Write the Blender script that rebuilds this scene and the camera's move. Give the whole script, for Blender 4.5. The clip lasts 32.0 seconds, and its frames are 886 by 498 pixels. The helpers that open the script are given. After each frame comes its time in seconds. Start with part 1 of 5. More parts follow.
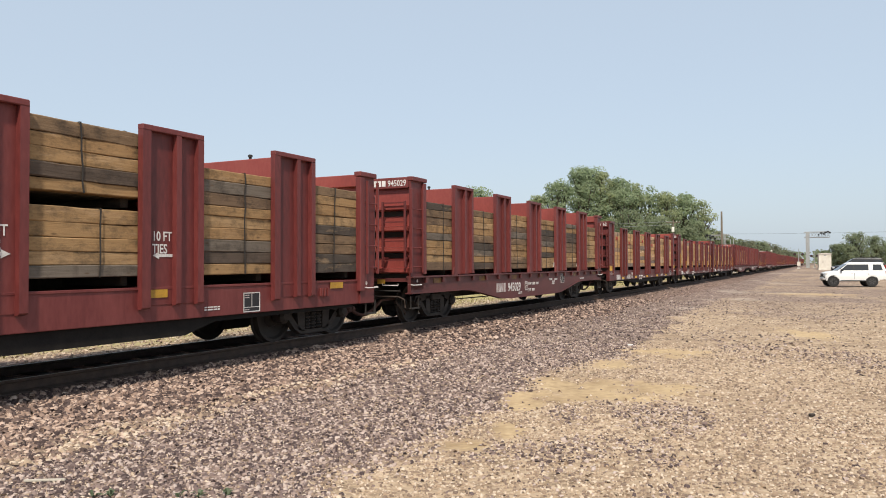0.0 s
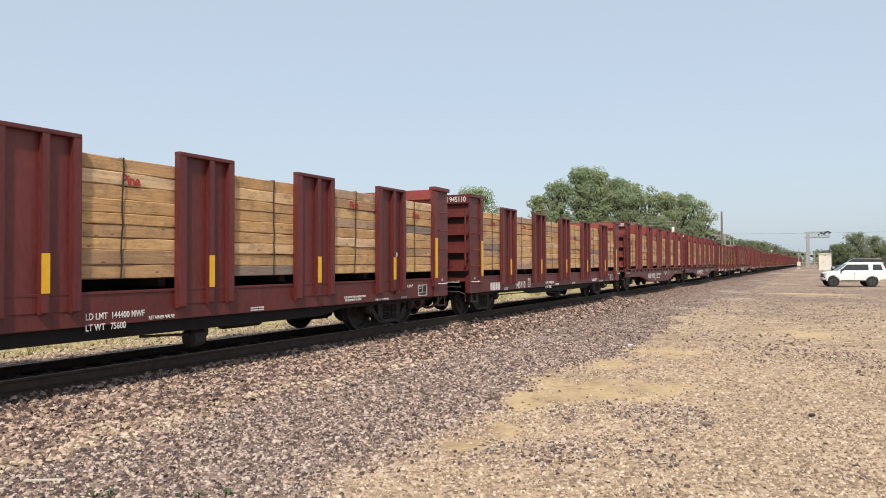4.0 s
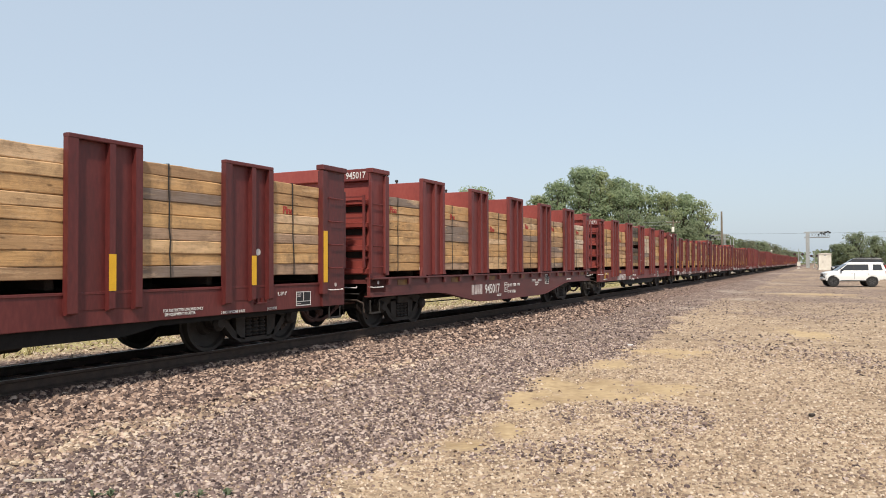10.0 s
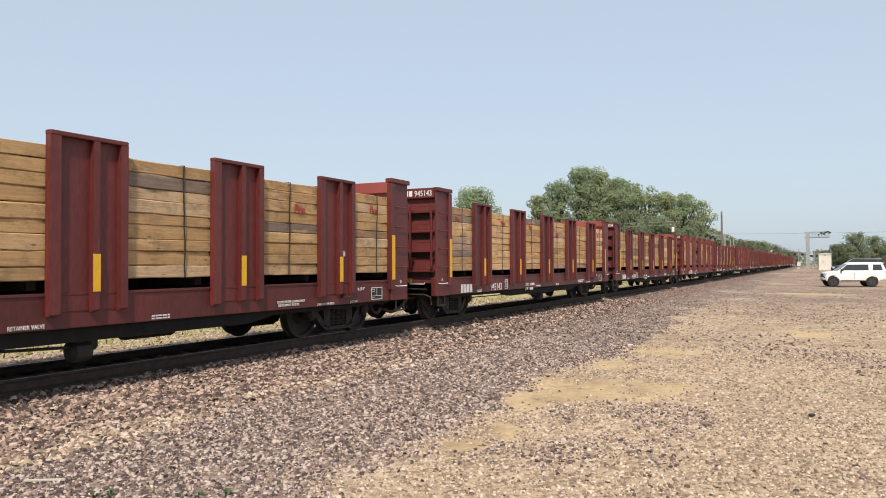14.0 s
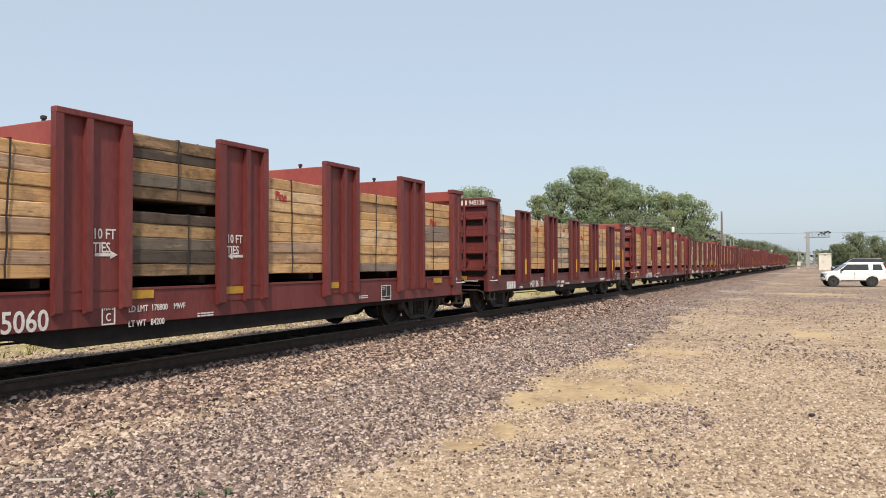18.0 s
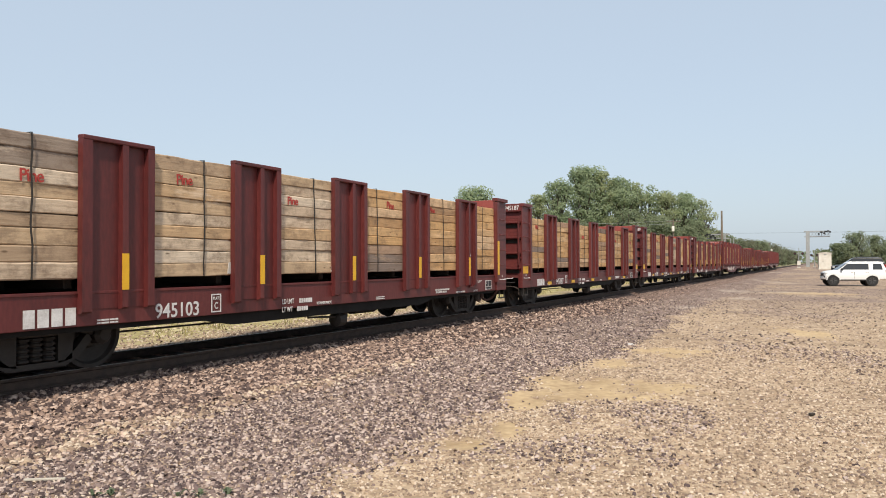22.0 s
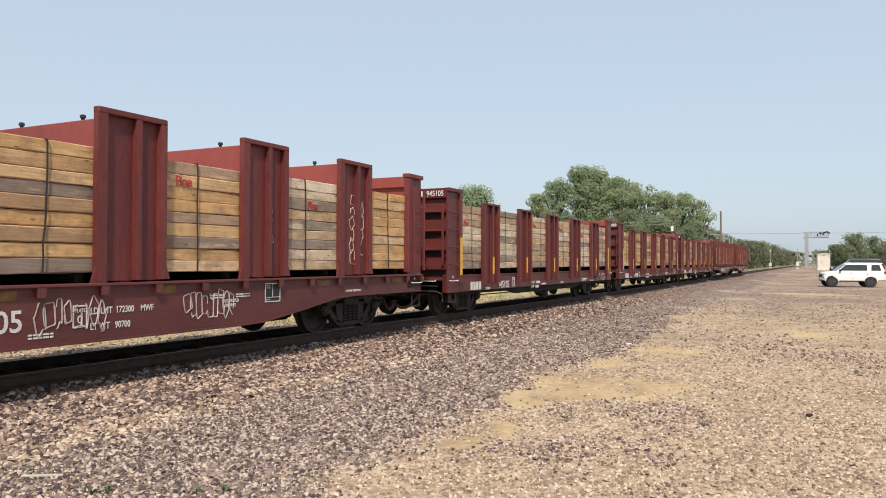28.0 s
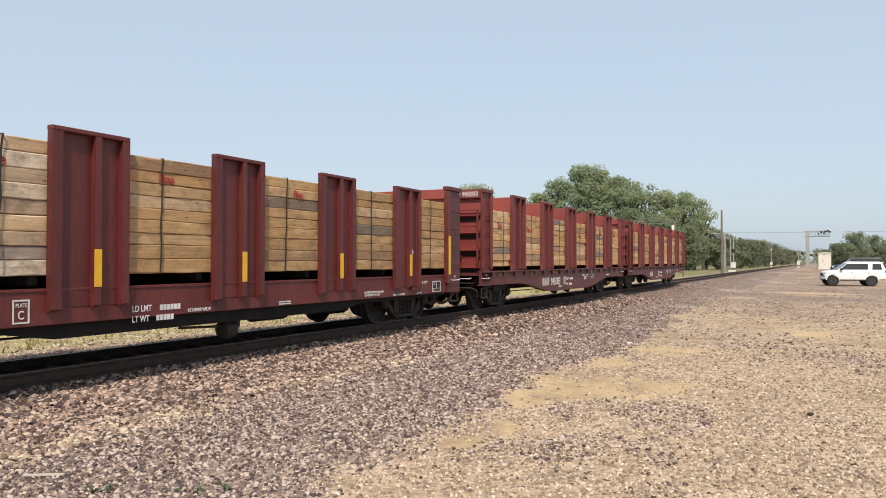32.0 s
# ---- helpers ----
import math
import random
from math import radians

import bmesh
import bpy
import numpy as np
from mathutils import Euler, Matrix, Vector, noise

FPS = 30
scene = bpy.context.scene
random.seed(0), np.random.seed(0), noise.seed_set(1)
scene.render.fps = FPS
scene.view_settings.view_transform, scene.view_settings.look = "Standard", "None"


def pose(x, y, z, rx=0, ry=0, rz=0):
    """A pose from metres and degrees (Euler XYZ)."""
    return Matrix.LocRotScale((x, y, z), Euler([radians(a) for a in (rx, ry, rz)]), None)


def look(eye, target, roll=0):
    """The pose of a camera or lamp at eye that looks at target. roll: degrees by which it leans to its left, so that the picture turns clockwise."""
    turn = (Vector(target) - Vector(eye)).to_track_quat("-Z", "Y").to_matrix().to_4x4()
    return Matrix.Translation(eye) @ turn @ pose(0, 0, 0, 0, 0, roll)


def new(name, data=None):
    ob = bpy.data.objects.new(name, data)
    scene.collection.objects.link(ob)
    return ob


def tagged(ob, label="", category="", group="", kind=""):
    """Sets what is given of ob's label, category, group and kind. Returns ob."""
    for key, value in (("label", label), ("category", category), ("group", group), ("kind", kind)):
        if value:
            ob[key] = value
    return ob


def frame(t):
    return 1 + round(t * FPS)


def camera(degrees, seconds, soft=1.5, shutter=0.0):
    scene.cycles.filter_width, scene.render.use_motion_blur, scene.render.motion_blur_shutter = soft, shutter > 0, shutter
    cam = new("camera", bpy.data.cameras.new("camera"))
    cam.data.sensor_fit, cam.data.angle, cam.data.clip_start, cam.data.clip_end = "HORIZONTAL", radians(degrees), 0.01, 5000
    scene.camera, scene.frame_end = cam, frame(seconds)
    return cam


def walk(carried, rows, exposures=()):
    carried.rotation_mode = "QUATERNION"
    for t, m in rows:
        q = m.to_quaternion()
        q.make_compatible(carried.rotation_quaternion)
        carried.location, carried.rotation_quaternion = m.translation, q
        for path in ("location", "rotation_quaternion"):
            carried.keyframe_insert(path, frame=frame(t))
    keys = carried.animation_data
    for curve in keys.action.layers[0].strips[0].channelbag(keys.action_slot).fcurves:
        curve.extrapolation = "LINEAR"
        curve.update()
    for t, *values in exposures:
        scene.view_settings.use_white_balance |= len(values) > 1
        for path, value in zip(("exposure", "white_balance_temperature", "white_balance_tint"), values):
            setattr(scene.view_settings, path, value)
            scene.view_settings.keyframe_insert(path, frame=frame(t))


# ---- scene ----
EYE = Vector((0, 0, 1.65))
RAIL = 0.274          # rail head above the lot
TRACK_Y = 9.45        # centre line of the track


def aim(yaw, pitch, roll):
    y, p = radians(yaw), radians(pitch)
    way = Vector((math.cos(y) * math.cos(p), math.sin(y) * math.cos(p), math.sin(p)))
    return look(EYE, EYE + way * 10, roll)


# small sway of the hand-held camera: seconds, yaw, pitch, roll
SWAY = [(0, 0, 0, 0), (0.5, 0, .06, 0), (1, 0, .06, -.01), (1.5, 0, .03, 0), (2, 0, .05, -.02), (3, .005, .015, .01),
        (4, .005, 0, 0), (9, 0, 0, 0), (16, .003, 0, .005), (18, .005, -.008, .005), (19, .008, -.03, .015),
        (20.5, .01, -.055, .005), (23, .004, -.06, 0), (23.5, -.01, -.055, -.01), (24.1, -.056, -.063, .01),
        (24.6, -.045, -.067, .01), (25, 0, -.067, -.012), (25.5, .045, -.08, .0), (27.5, -.004, -.169, .253),
        (28, -.07, -.16, .343), (28.5, -.077, -.172, .386), (29, -.052, -.165, .419), (29.5, 0, -.15, .425),
        (30, -.013, -.166, .449), (30.5, -.071, -.2, .444), (31, -.122, -.232, .404), (31.5, -.051, -.224, .317),
        (32, -.011, -.221, .304)]
cam = camera(61.41, 32.0, soft=.95, shutter=0.0)
walk(cam, [(t, aim(26.826 + a, 1.126 + b, -0.195 + c)) for t, a, b, c in SWAY], exposures=[(0, 0.0), (32, 0.0)])

# ---------------------------------------------------------------- light
TO_SUN = Vector((-0.59, -0.28, 0.757)).normalized()
world = bpy.data.worlds.new("sky")
scene.world = world
world.use_nodes = True
wn = world.node_tree.nodes
sky = wn.new("ShaderNodeTexSky")
sky.sky_type = "NISHITA"
sky.sun_disc = False
sky.sun_elevation = math.asin(TO_SUN.z)
sky.sun_rotation = math.atan2(TO_SUN.x, TO_SUN.y)
sky.air_density, sky.dust_density, sky.ozone_density = 1.0, 2.2, 1.0
# summer haze: the clear sky is veiled by a pale layer
haze = wn.new("ShaderNodeMix")
haze.data_type = "RGBA"
haze.inputs[0].default_value = 0.64
haze.inputs[7].default_value = (5.75, 6.65, 7.6, 1)
world.node_tree.links.new(sky.outputs[0], haze.inputs[6])
world.node_tree.links.new(haze.outputs[2], wn["Background"].inputs[0])
wn["Background"].inputs[1].default_value = 0.1225
sun = new("sun", bpy.data.lights.new("sun", "SUN"))
sun.data.energy, sun.data.angle, sun.data.color = 4.3, radians(4.0), (1.0, 0.90, 0.76)
sun.matrix_world = look(TO_SUN * 60, (0, 0, 0))


# ---------------------------------------------------------------- materials
def material(name, ramp, scale=4.0, stretch=(1, 1, 1), rough=0.7, metal=0.0, bump=0.15, fine=60.0, fine_mix=0.35,
             per_object=0.0, per_island=0.0, detail=6.0, bump_dist=0.01, spec=0.5):
    """Noise-mottled surface: ramp is a list of (position, (r, g, b))."""
    m = bpy.data.materials.new(name)
    m.use_nodes = True
    n, l = m.node_tree.nodes, m.node_tree.links
    b = n["Principled BSDF"]
    tc = n.new("ShaderNodeTexCoord")
    mp = n.new("ShaderNodeMapping")
    mp.inputs["Scale"].default_value = stretch
    l.new(tc.outputs["Object"], mp.inputs["Vector"])
    src = mp.outputs[0]
    oi = n.new("ShaderNodeObjectInfo")
    if per_object:
        add = n.new("ShaderNodeVectorMath")
        add.operation = "ADD"
        mul = n.new("ShaderNodeMath")
        mul.operation = "MULTIPLY"
        mul.inputs[1].default_value = 37.0
        l.new(oi.outputs["Random"], mul.inputs[0])
        l.new(src, add.inputs[0])
        l.new(mul.outputs[0], add.inputs[1])
        src = add.outputs[0]
    big, small = n.new("ShaderNodeTexNoise"), n.new("ShaderNodeTexNoise")
    big.inputs["Scale"].default_value, small.inputs["Scale"].default_value = scale, fine
    big.inputs["Detail"].default_value, small.inputs["Detail"].default_value = detail, 3.0
    l.new(src, big.inputs["Vector"])
    l.new(src, small.inputs["Vector"])

    def mix(a, c, f):
        x = n.new("ShaderNodeMix")
        x.inputs["Factor"].default_value = f
        l.new(a, x.inputs["A"])
        l.new(c, x.inputs["B"])
        return x.outputs["Result"]
    v = mix(big.outputs["Fac"], small.outputs["Fac"], fine_mix)
    if per_object:
        v = mix(v, oi.outputs["Random"], per_object)
    if per_island:
        geo = n.new("ShaderNodeNewGeometry")
        v = mix(v, geo.outputs["Random Per Island"], per_island)
    cr = n.new("ShaderNodeValToRGB")
    while len(cr.color_ramp.elements) < len(ramp):
        cr.color_ramp.elements.new(0.5)
    for e, (pos, col) in zip(cr.color_ramp.elements, ramp):
        e.position, e.color = pos, (*col, 1)
    l.new(v, cr.inputs[0])
    l.new(cr.outputs[0], b.inputs["Base Color"])
    b.inputs["Roughness"].default_value, b.inputs["Metallic"].default_value = rough, metal
    b.inputs["Specular IOR Level"].default_value = spec
    if bump:
        bp = n.new("ShaderNodeBump")
        bp.inputs["Strength"].default_value, bp.inputs["Distance"].default_value = bump, bump_dist
        l.new(small.outputs["Fac"], bp.inputs["Height"])
        l.new(bp.outputs[0], b.inputs["Normal"])
    return m


def plain(name, col, rough=0.6, metal=0.0):
    d = [c * 0.82 for c in col]
    return material(name, [(0.3, d), (0.7, col)], scale=2.5, rough=rough, metal=metal, bump=0.05)


RED = material("oxide_red_paint", [(0.28, (.056, .012, .0118)), (0.5, (.104, .0185, .0175)), (0.72, (.152, .032, .028))], scale=1.3,
               stretch=(1, 1, .30), rough=.5, bump=.08, fine=24, fine_mix=.45, per_object=.12)
RED_B = material("faded_red_paint", [(0.28, (.076, .015, .0145)), (0.5, (.134, .025, .0235)), (0.74, (.192, .045, .040))], scale=1.5,
                 stretch=(1, 1, .28), rough=.55, bump=.1, fine=20, fine_mix=.45, per_object=.12)
# lighter copy of the car red: sunlight on -x faces put into the colour
RED_SUNLIT = material("sunlit_red_paint", [(0.25, (.16, .030, .026)), (0.5, (.24, .048, .040)), (0.75, (.29, .075, .060))], scale=1.2,
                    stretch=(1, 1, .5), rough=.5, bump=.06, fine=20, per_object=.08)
SILL_B = material("grimy_red_paint", [(0.25, (.045, .016, .015)), (0.5, (.105, .026, .025)), (0.75, (.15, .042, .037))], scale=1.1,
                  stretch=(.6, 1, 1.6), rough=.55, bump=.1, fine=25, per_object=.1)
BLACK = material("grimy_black_steel", [(0.3, (.012, .011, .010)), (0.7, (.034, .029, .025))], scale=6, rough=.7, bump=.2)
# darker copy of the black steel, with the shade under the sill in its colour
SHADED_BLACK = material("shaded_frame_black", [(0.3, (.009, .008, .008)), (0.7, (.020, .018, .016))], scale=5, rough=.8, bump=.1, spec=.2)
STEEL = material("worn_rail_steel", [(0.3, (.22, .21, .20)), (0.7, (.34, .33, .32))], scale=3, rough=.42, metal=1.0, bump=.02)
RUST = material("rusty_rail_side", [(0.3, (.030, .022, .018)), (0.7, (.075, .050, .038))], scale=8, rough=.85, bump=.3)
RUBBER = material("black_rubber", [(0.3, (.010, .010, .010)), (0.7, (.022, .022, .022))], scale=9, rough=.75, bump=.1)
HOSE = material("rusty_hose", [(0.3, (.035, .014, .011)), (0.7, (.11, .050, .035))], scale=9, rough=.8, bump=.1)
WHITE = material("stencil_white", [(0.3, (.42, .39, .37)), (0.6, (.72, .70, .68))], scale=5, rough=.6, bump=.05, fine=45)
FADED = material("faded_stencil", [(0.35, (.26, .17, .16)), (0.6, (.55, .50, .48))], scale=6, rough=.6, bump=.05, fine=45)
YELLOW = material("yellow_reflector", [(0.3, (.62, .33, .015)), (0.7, (.80, .46, .02))], scale=5, rough=.4, bump=.03)
DIRTY_YELLOW = material("dirty_yellow_patch", [(0.3, (.25, .13, .02)), (0.7, (.55, .31, .03))], scale=4, rough=.6, bump=.03)
GRIMED_YELLOW = material("grimed_yellow_patch", [(0.35, (.09, .035, .022)), (0.65, (.22, .115, .025))], scale=6, rough=.6, bump=.03)
DARK_PANEL = plain("black_stencil_panel", (.02, .02, .022))


def wood_material(name, tones, grime):
    """Rough-sawn timber: one tone a piece, with grain, stains and knots. The grain runs along x."""
    m = bpy.data.materials.new(name)
    m.use_nodes = True
    n, l = m.node_tree.nodes, m.node_tree.links
    b = n["Principled BSDF"]
    b.inputs["Roughness"].default_value, b.inputs["Specular IOR Level"].default_value = .85, .2
    tc, oi = n.new("ShaderNodeTexCoord"), n.new("ShaderNodeObjectInfo")
    shift = n.new("ShaderNodeVectorMath")
    shift.operation = "MULTIPLY_ADD"
    l.new(oi.outputs["Random"], shift.inputs[0])
    shift.inputs[1].default_value = (31, 17, 23)
    l.new(tc.outputs["Object"], shift.inputs[2])

    def noise_(scale, stretch, detail=5, rough=.6):
        mp, t = n.new("ShaderNodeMapping"), n.new("ShaderNodeTexNoise")
        mp.inputs["Scale"].default_value = stretch
        l.new(shift.outputs[0], mp.inputs[0])
        l.new(mp.outputs[0], t.inputs["Vector"])
        t.inputs["Scale"].default_value, t.inputs["Detail"].default_value, t.inputs["Roughness"].default_value = scale, detail, rough
        return t.outputs["Fac"]

    def ramp_(v, stops):
        cr = n.new("ShaderNodeValToRGB")
        while len(cr.color_ramp.elements) < len(stops):
            cr.color_ramp.elements.new(.5)
        for e, (p, c) in zip(cr.color_ramp.elements, stops):
            e.position, e.color = p, (*c, 1)
        l.new(v, cr.inputs[0])
        return cr.outputs[0]

    def mix_(f, a, c, mode="MIX"):
        x = n.new("ShaderNodeMix")
        x.data_type, x.blend_type = "RGBA", mode
        for k, v in ((0, f), (6, a), (7, c)):
            if hasattr(v, "links"):
                l.new(v, x.inputs[k])
            else:
                x.inputs[k].default_value = v
        return x.outputs[2]
    tone = ramp_(oi.outputs["Random"], [(i / len(tones), t) for i, t in enumerate(tones)])
    tone.node.color_ramp.interpolation = "CONSTANT"
    grain = noise_(7, (.22, 3, 4.5), 7, .7)
    col = mix_(1.0, tone, ramp_(grain, [(.25, (.52, .47, .42)), (.42, (.90, .88, .86)), (.60, (1.06, 1.05, 1.04)), (.75, (1.20, 1.18, 1.14))]), "MULTIPLY")
    stain = ramp_(noise_(2.6, (1.1, 2, 1.7), 9, .74), [(.47, (0, 0, 0)), (.67, (1, 1, 1))])
    col = mix_(mix_(.70, (0, 0, 0, 1), stain), col, (*grime, 1))
    pale = ramp_(noise_(1.9, (.5, 2, 2.6), 6, .7), [(.56, (0, 0, 0)), (.66, (1, 1, 1))])
    col = mix_(mix_(.45, (0, 0, 0, 1), pale), col, tuple(min(1, c * 1.25 + .06) for c in tones[1]) + (1,))
    vor = n.new("ShaderNodeTexVoronoi")
    mp = n.new("ShaderNodeMapping")
    mp.inputs["Scale"].default_value = (1.6, 4, 5)
    l.new(shift.outputs[0], mp.inputs[0])
    l.new(mp.outputs[0], vor.inputs["Vector"])
    vor.inputs["Scale"].default_value = 1.6
    knot = ramp_(vor.outputs["Distance"], [(.05, (.75, .75, .75)), (.13, (0, 0, 0))])
    col = mix_(knot, col, (.10, .06, .035, 1))
    l.new(col, b.inputs["Base Color"])
    bp = n.new("ShaderNodeBump")
    bp.inputs["Strength"].default_value, bp.inputs["Distance"].default_value = .5, .012
    l.new(grain, bp.inputs["Height"])
    l.new(bp.outputs[0], b.inputs["Normal"])
    return m


WOOD = wood_material("fresh_sawn_oak", [(0.557, 0.345, 0.167), (0.609, 0.405, 0.223), (0.473, 0.295, 0.154), (0.609, 0.385, 0.185), (0.525, 0.325, 0.159), (0.247, 0.195, 0.164), (0.64, 0.455, 0.286), (0.567, 0.345, 0.159), (0.378, 0.24, 0.138), (0.598, 0.39, 0.201), (0.42, 0.29, 0.201), (0.546, 0.335, 0.159), (0.619, 0.42, 0.233), (0.504, 0.31, 0.148)], (.19, .125, .08))
WOOD_OLD = wood_material("weathered_oak", [(.17, .115, .075), (.34, .215, .105), (.10, .076, .060), (.38, .25, .13), (.20, .135, .083), (.085, .070, .058), (.33, .205, .10), (.16, .135, .11)], (.035, .028, .024))
WOOD_PALE = wood_material("rough_bleached_oak", [(.52, .385, .25), (.62, .50, .37), (.42, .31, .21), (.64, .54, .42), (.53, .37, .22), (.30, .245, .20), (.57, .45, .33)], (.15, .10, .07))
WOOD_DULL = wood_material("dull_golden_oak", [(0.443, 0.28, 0.137), (0.484, 0.323, 0.176), (0.371, 0.236, 0.122), (0.474, 0.304, 0.147), (0.412, 0.261, 0.127), (0.206, 0.159, 0.127), (0.505, 0.357, 0.221), (0.433, 0.265, 0.127), (0.309, 0.193, 0.113), (0.464, 0.299, 0.152)], (.15, .10, .062))
PAPER = plain("pale_paint_patch", (.50, .47, .43), .8)
CRAYON = plain("red_crayon", (.42, .05, .04), .8)
STRAP = plain("steel_strap", (.045, .038, .032), .6, .3)
SLEEPER = material("creosoted_sleeper", [(0.3, (.02, .016, .013)), (0.7, (.065, .05, .04))], scale=2, stretch=(3, .3, 3), rough=.85, bump=.4)


# ---------------------------------------------------------------- geometry helpers
class Geo:
    def __init__(self):
        self.v, self.f = [], []

    def add(self, verts, faces):
        o = len(self.v)
        self.v += [tuple(p) for p in verts]
        self.f += [tuple(i + o for i in q) for q in faces]
        return self

    def box(self, x0, x1, y0, y1, z0, z1, c=0.0):
        """A box, with edges chamfered by c."""
        if c <= 0:
            v = [(x, y, z) for z in (z0, z1) for x, y in ((x0, y0), (x1, y0), (x1, y1), (x0, y1))]
            return self.add(v, [(3, 2, 1, 0), (4, 5, 6, 7), (0, 1, 5, 4), (1, 2, 6, 5), (2, 3, 7, 6), (3, 0, 4, 7)])
        ring = lambda i: [(x0 + c + i, y0 + i), (x1 - c - i, y0 + i), (x1 - i, y0 + c + i), (x1 - i, y1 - c - i), (x1 - c - i, y1 - i),
                          (x0 + c + i, y1 - i), (x0 + i, y1 - c - i), (x0 + i, y0 + c + i)]
        levels = [(z0, c * .6), (z0 + c, 0), (z1 - c, 0), (z1, c * .6)]
        v = [(x, y, z) for z, i in levels for x, y in ring(i)]
        f = [tuple(range(7, -1, -1)), tuple(range(24, 32))]
        for k in range(3):
            for i in range(8):
                j = (i + 1) % 8
                f.append((k * 8 + i, k * 8 + j, k * 8 + 8 + j, k * 8 + 8 + i))
        return self.add(v, f)

    def prism(self, pts, axis, a, b):
        """A polygon drawn out from a to b along an axis; pts are the two other coordinates, in order."""
        def at(p, h):
            return {"x": (h, p[0], p[1]), "y": (p[0], h, p[1]), "z": (p[0], p[1], h)}[axis]
        n = len(pts)
        v = [at(p, a) for p in pts] + [at(p, b) for p in pts]
        f = [tuple(range(n)), tuple(range(2 * n - 1, n - 1, -1))] + [(i, n + i, n + (i + 1) % n, (i + 1) % n) for i in range(n)]
        return self.add(v, f)

    def lathe(self, profile, axis="y", n=20, at=(0, 0, 0)):
        """A solid of revolution; profile holds (radius, height along the axis)."""
        v, f = [], []
        for r, h in profile:
            for i in range(n):
                a = 2 * math.pi * i / n
                c, s = r * math.cos(a), r * math.sin(a)
                p = {"y": (c, h, s), "z": (c, s, h), "x": (h, c, s)}[axis]
                v.append(tuple(p[k] + at[k] for k in range(3)))
        for k in range(len(profile) - 1):
            for i in range(n):
                j = (i + 1) % n
                f.append((k * n + i, k * n + j, k * n + n + j, k * n + n + i))
        f.append(tuple(range(n - 1, -1, -1)))
        f.append(tuple(range((len(profile) - 1) * n, len(profile) * n)))
        return self.add(v, f)

    def tube(self, path, r, n=6):
        path = [Vector(p) for p in path]
        v, f = [], []
        for i, p in enumerate(path):
            d = (path[min(i + 1, len(path) - 1)] - path[max(i - 1, 0)]).normalized()
            u = d.cross(Vector((0.13, 0.31, 0.94))).normalized()
            w = d.cross(u)
            v += [p + (u * math.cos(6.2832 * k / n) + w * math.sin(6.2832 * k / n)) * r for k in range(n)]
        for i in range(len(path) - 1):
            for k in range(n):
                j = (k + 1) % n
                f.append((i * n + k, i * n + j, i * n + n + j, i * n + n + k))
        f += [tuple(range(n - 1, -1, -1)), tuple(range(len(v) - n, len(v)))]
        return self.add(v, f)

    def mesh(self, name, mat, smooth=False):
        me = bpy.data.meshes.new(name)
        me.from_pydata(self.v, [], self.f)
        for m in (mat if isinstance(mat, (list, tuple)) else [mat]):
            me.materials.append(m)
        bm = bmesh.new()
        bm.from_mesh(me)
        bmesh.ops.recalc_face_normals(bm, faces=bm.faces)
        bm.to_mesh(me)
        bm.free()
        if smooth:
            me.polygons.foreach_set("use_smooth", [True] * len(me.polygons))
            me.set_sharp_from_angle(angle=radians(40))
        return me


MESHES = {}


def shared(key, build, mat, smooth=False):
    """One mesh for all alike parts."""
    if key not in MESHES:
        MESHES[key] = build().mesh(key.split("/")[0], mat, smooth)
    return MESHES[key]


def part(name, me, parent, label="", at=(0, 0, 0), turn=None):
    ob = new(name, me)
    ob.parent = parent
    ob.location = at
    if turn:
        ob.rotation_euler = turn
    if label:
        ob["label"] = label
    return ob


FONT_CACHE = {}


def text_mesh(text, height, mat, spacing=1.0, squeeze=0.8):
    """Flat lettering in the xz plane, read from the -y side, from its lower left corner."""
    key = (text, round(height, 3), mat.name, squeeze)
    if key in FONT_CACHE:
        return FONT_CACHE[key]
    cu = bpy.data.curves.new("lettering", "FONT")
    cu.body, cu.size, cu.extrude, cu.resolution_u = text, height * 1.38, 0.002, 3
    cu.space_character, cu.space_line = spacing, 0.95
    cu.offset = height * .018
    ob = bpy.data.objects.new("lettering", cu)
    scene.collection.objects.link(ob)
    me = bpy.data.meshes.new_from_object(ob.evaluated_get(bpy.context.evaluated_depsgraph_get()))
    me.transform(Matrix.Rotation(radians(90), 4, "X") @ Matrix.Diagonal((squeeze, 1, 1, 1)))
    me.materials.clear()
    me.materials.append(mat)
    bpy.data.objects.remove(ob)
    FONT_CACHE[key] = me
    return me


def thing(name, label, category, at=(0, 0, 0), group="", kind="", turn=0):
    e = new(name)
    e.empty_display_size = 0.3
    e.matrix_basis = pose(*at, 0, 0, turn)
    return tagged(e, label, category, group, kind)


# ---------------------------------------------------------------- the ground
def smooth_step(a, b, x):
    t = np.clip((x - a) / (b - a), 0, 1)
    return t * t * (3 - 2 * t)


def value_noise(x, y, scale, seed=0):
    """Smooth lattice noise from 0 to 1, two octaves."""
    def one(x, y, k):
        xi, yi = np.floor(x), np.floor(y)
        fx, fy = x - xi, y - yi
        fx, fy = fx * fx * (3 - 2 * fx), fy * fy * (3 - 2 * fy)
        h = lambda i, j: np.mod(np.sin(i * 127.1 + j * 311.7 + k * 74.7) * 43758.5453, 1.0)
        return (h(xi, yi) * (1 - fx) + h(xi + 1, yi) * fx) * (1 - fy) + (h(xi, yi + 1) * (1 - fx) + h(xi + 1, yi + 1) * fx) * fy
    x, y = np.asarray(x, float) * scale, np.asarray(y, float) * scale
    return .65 * one(x, y, seed) + .35 * one(x * 2.7 + 5, y * 2.7 + 3, seed + 1)


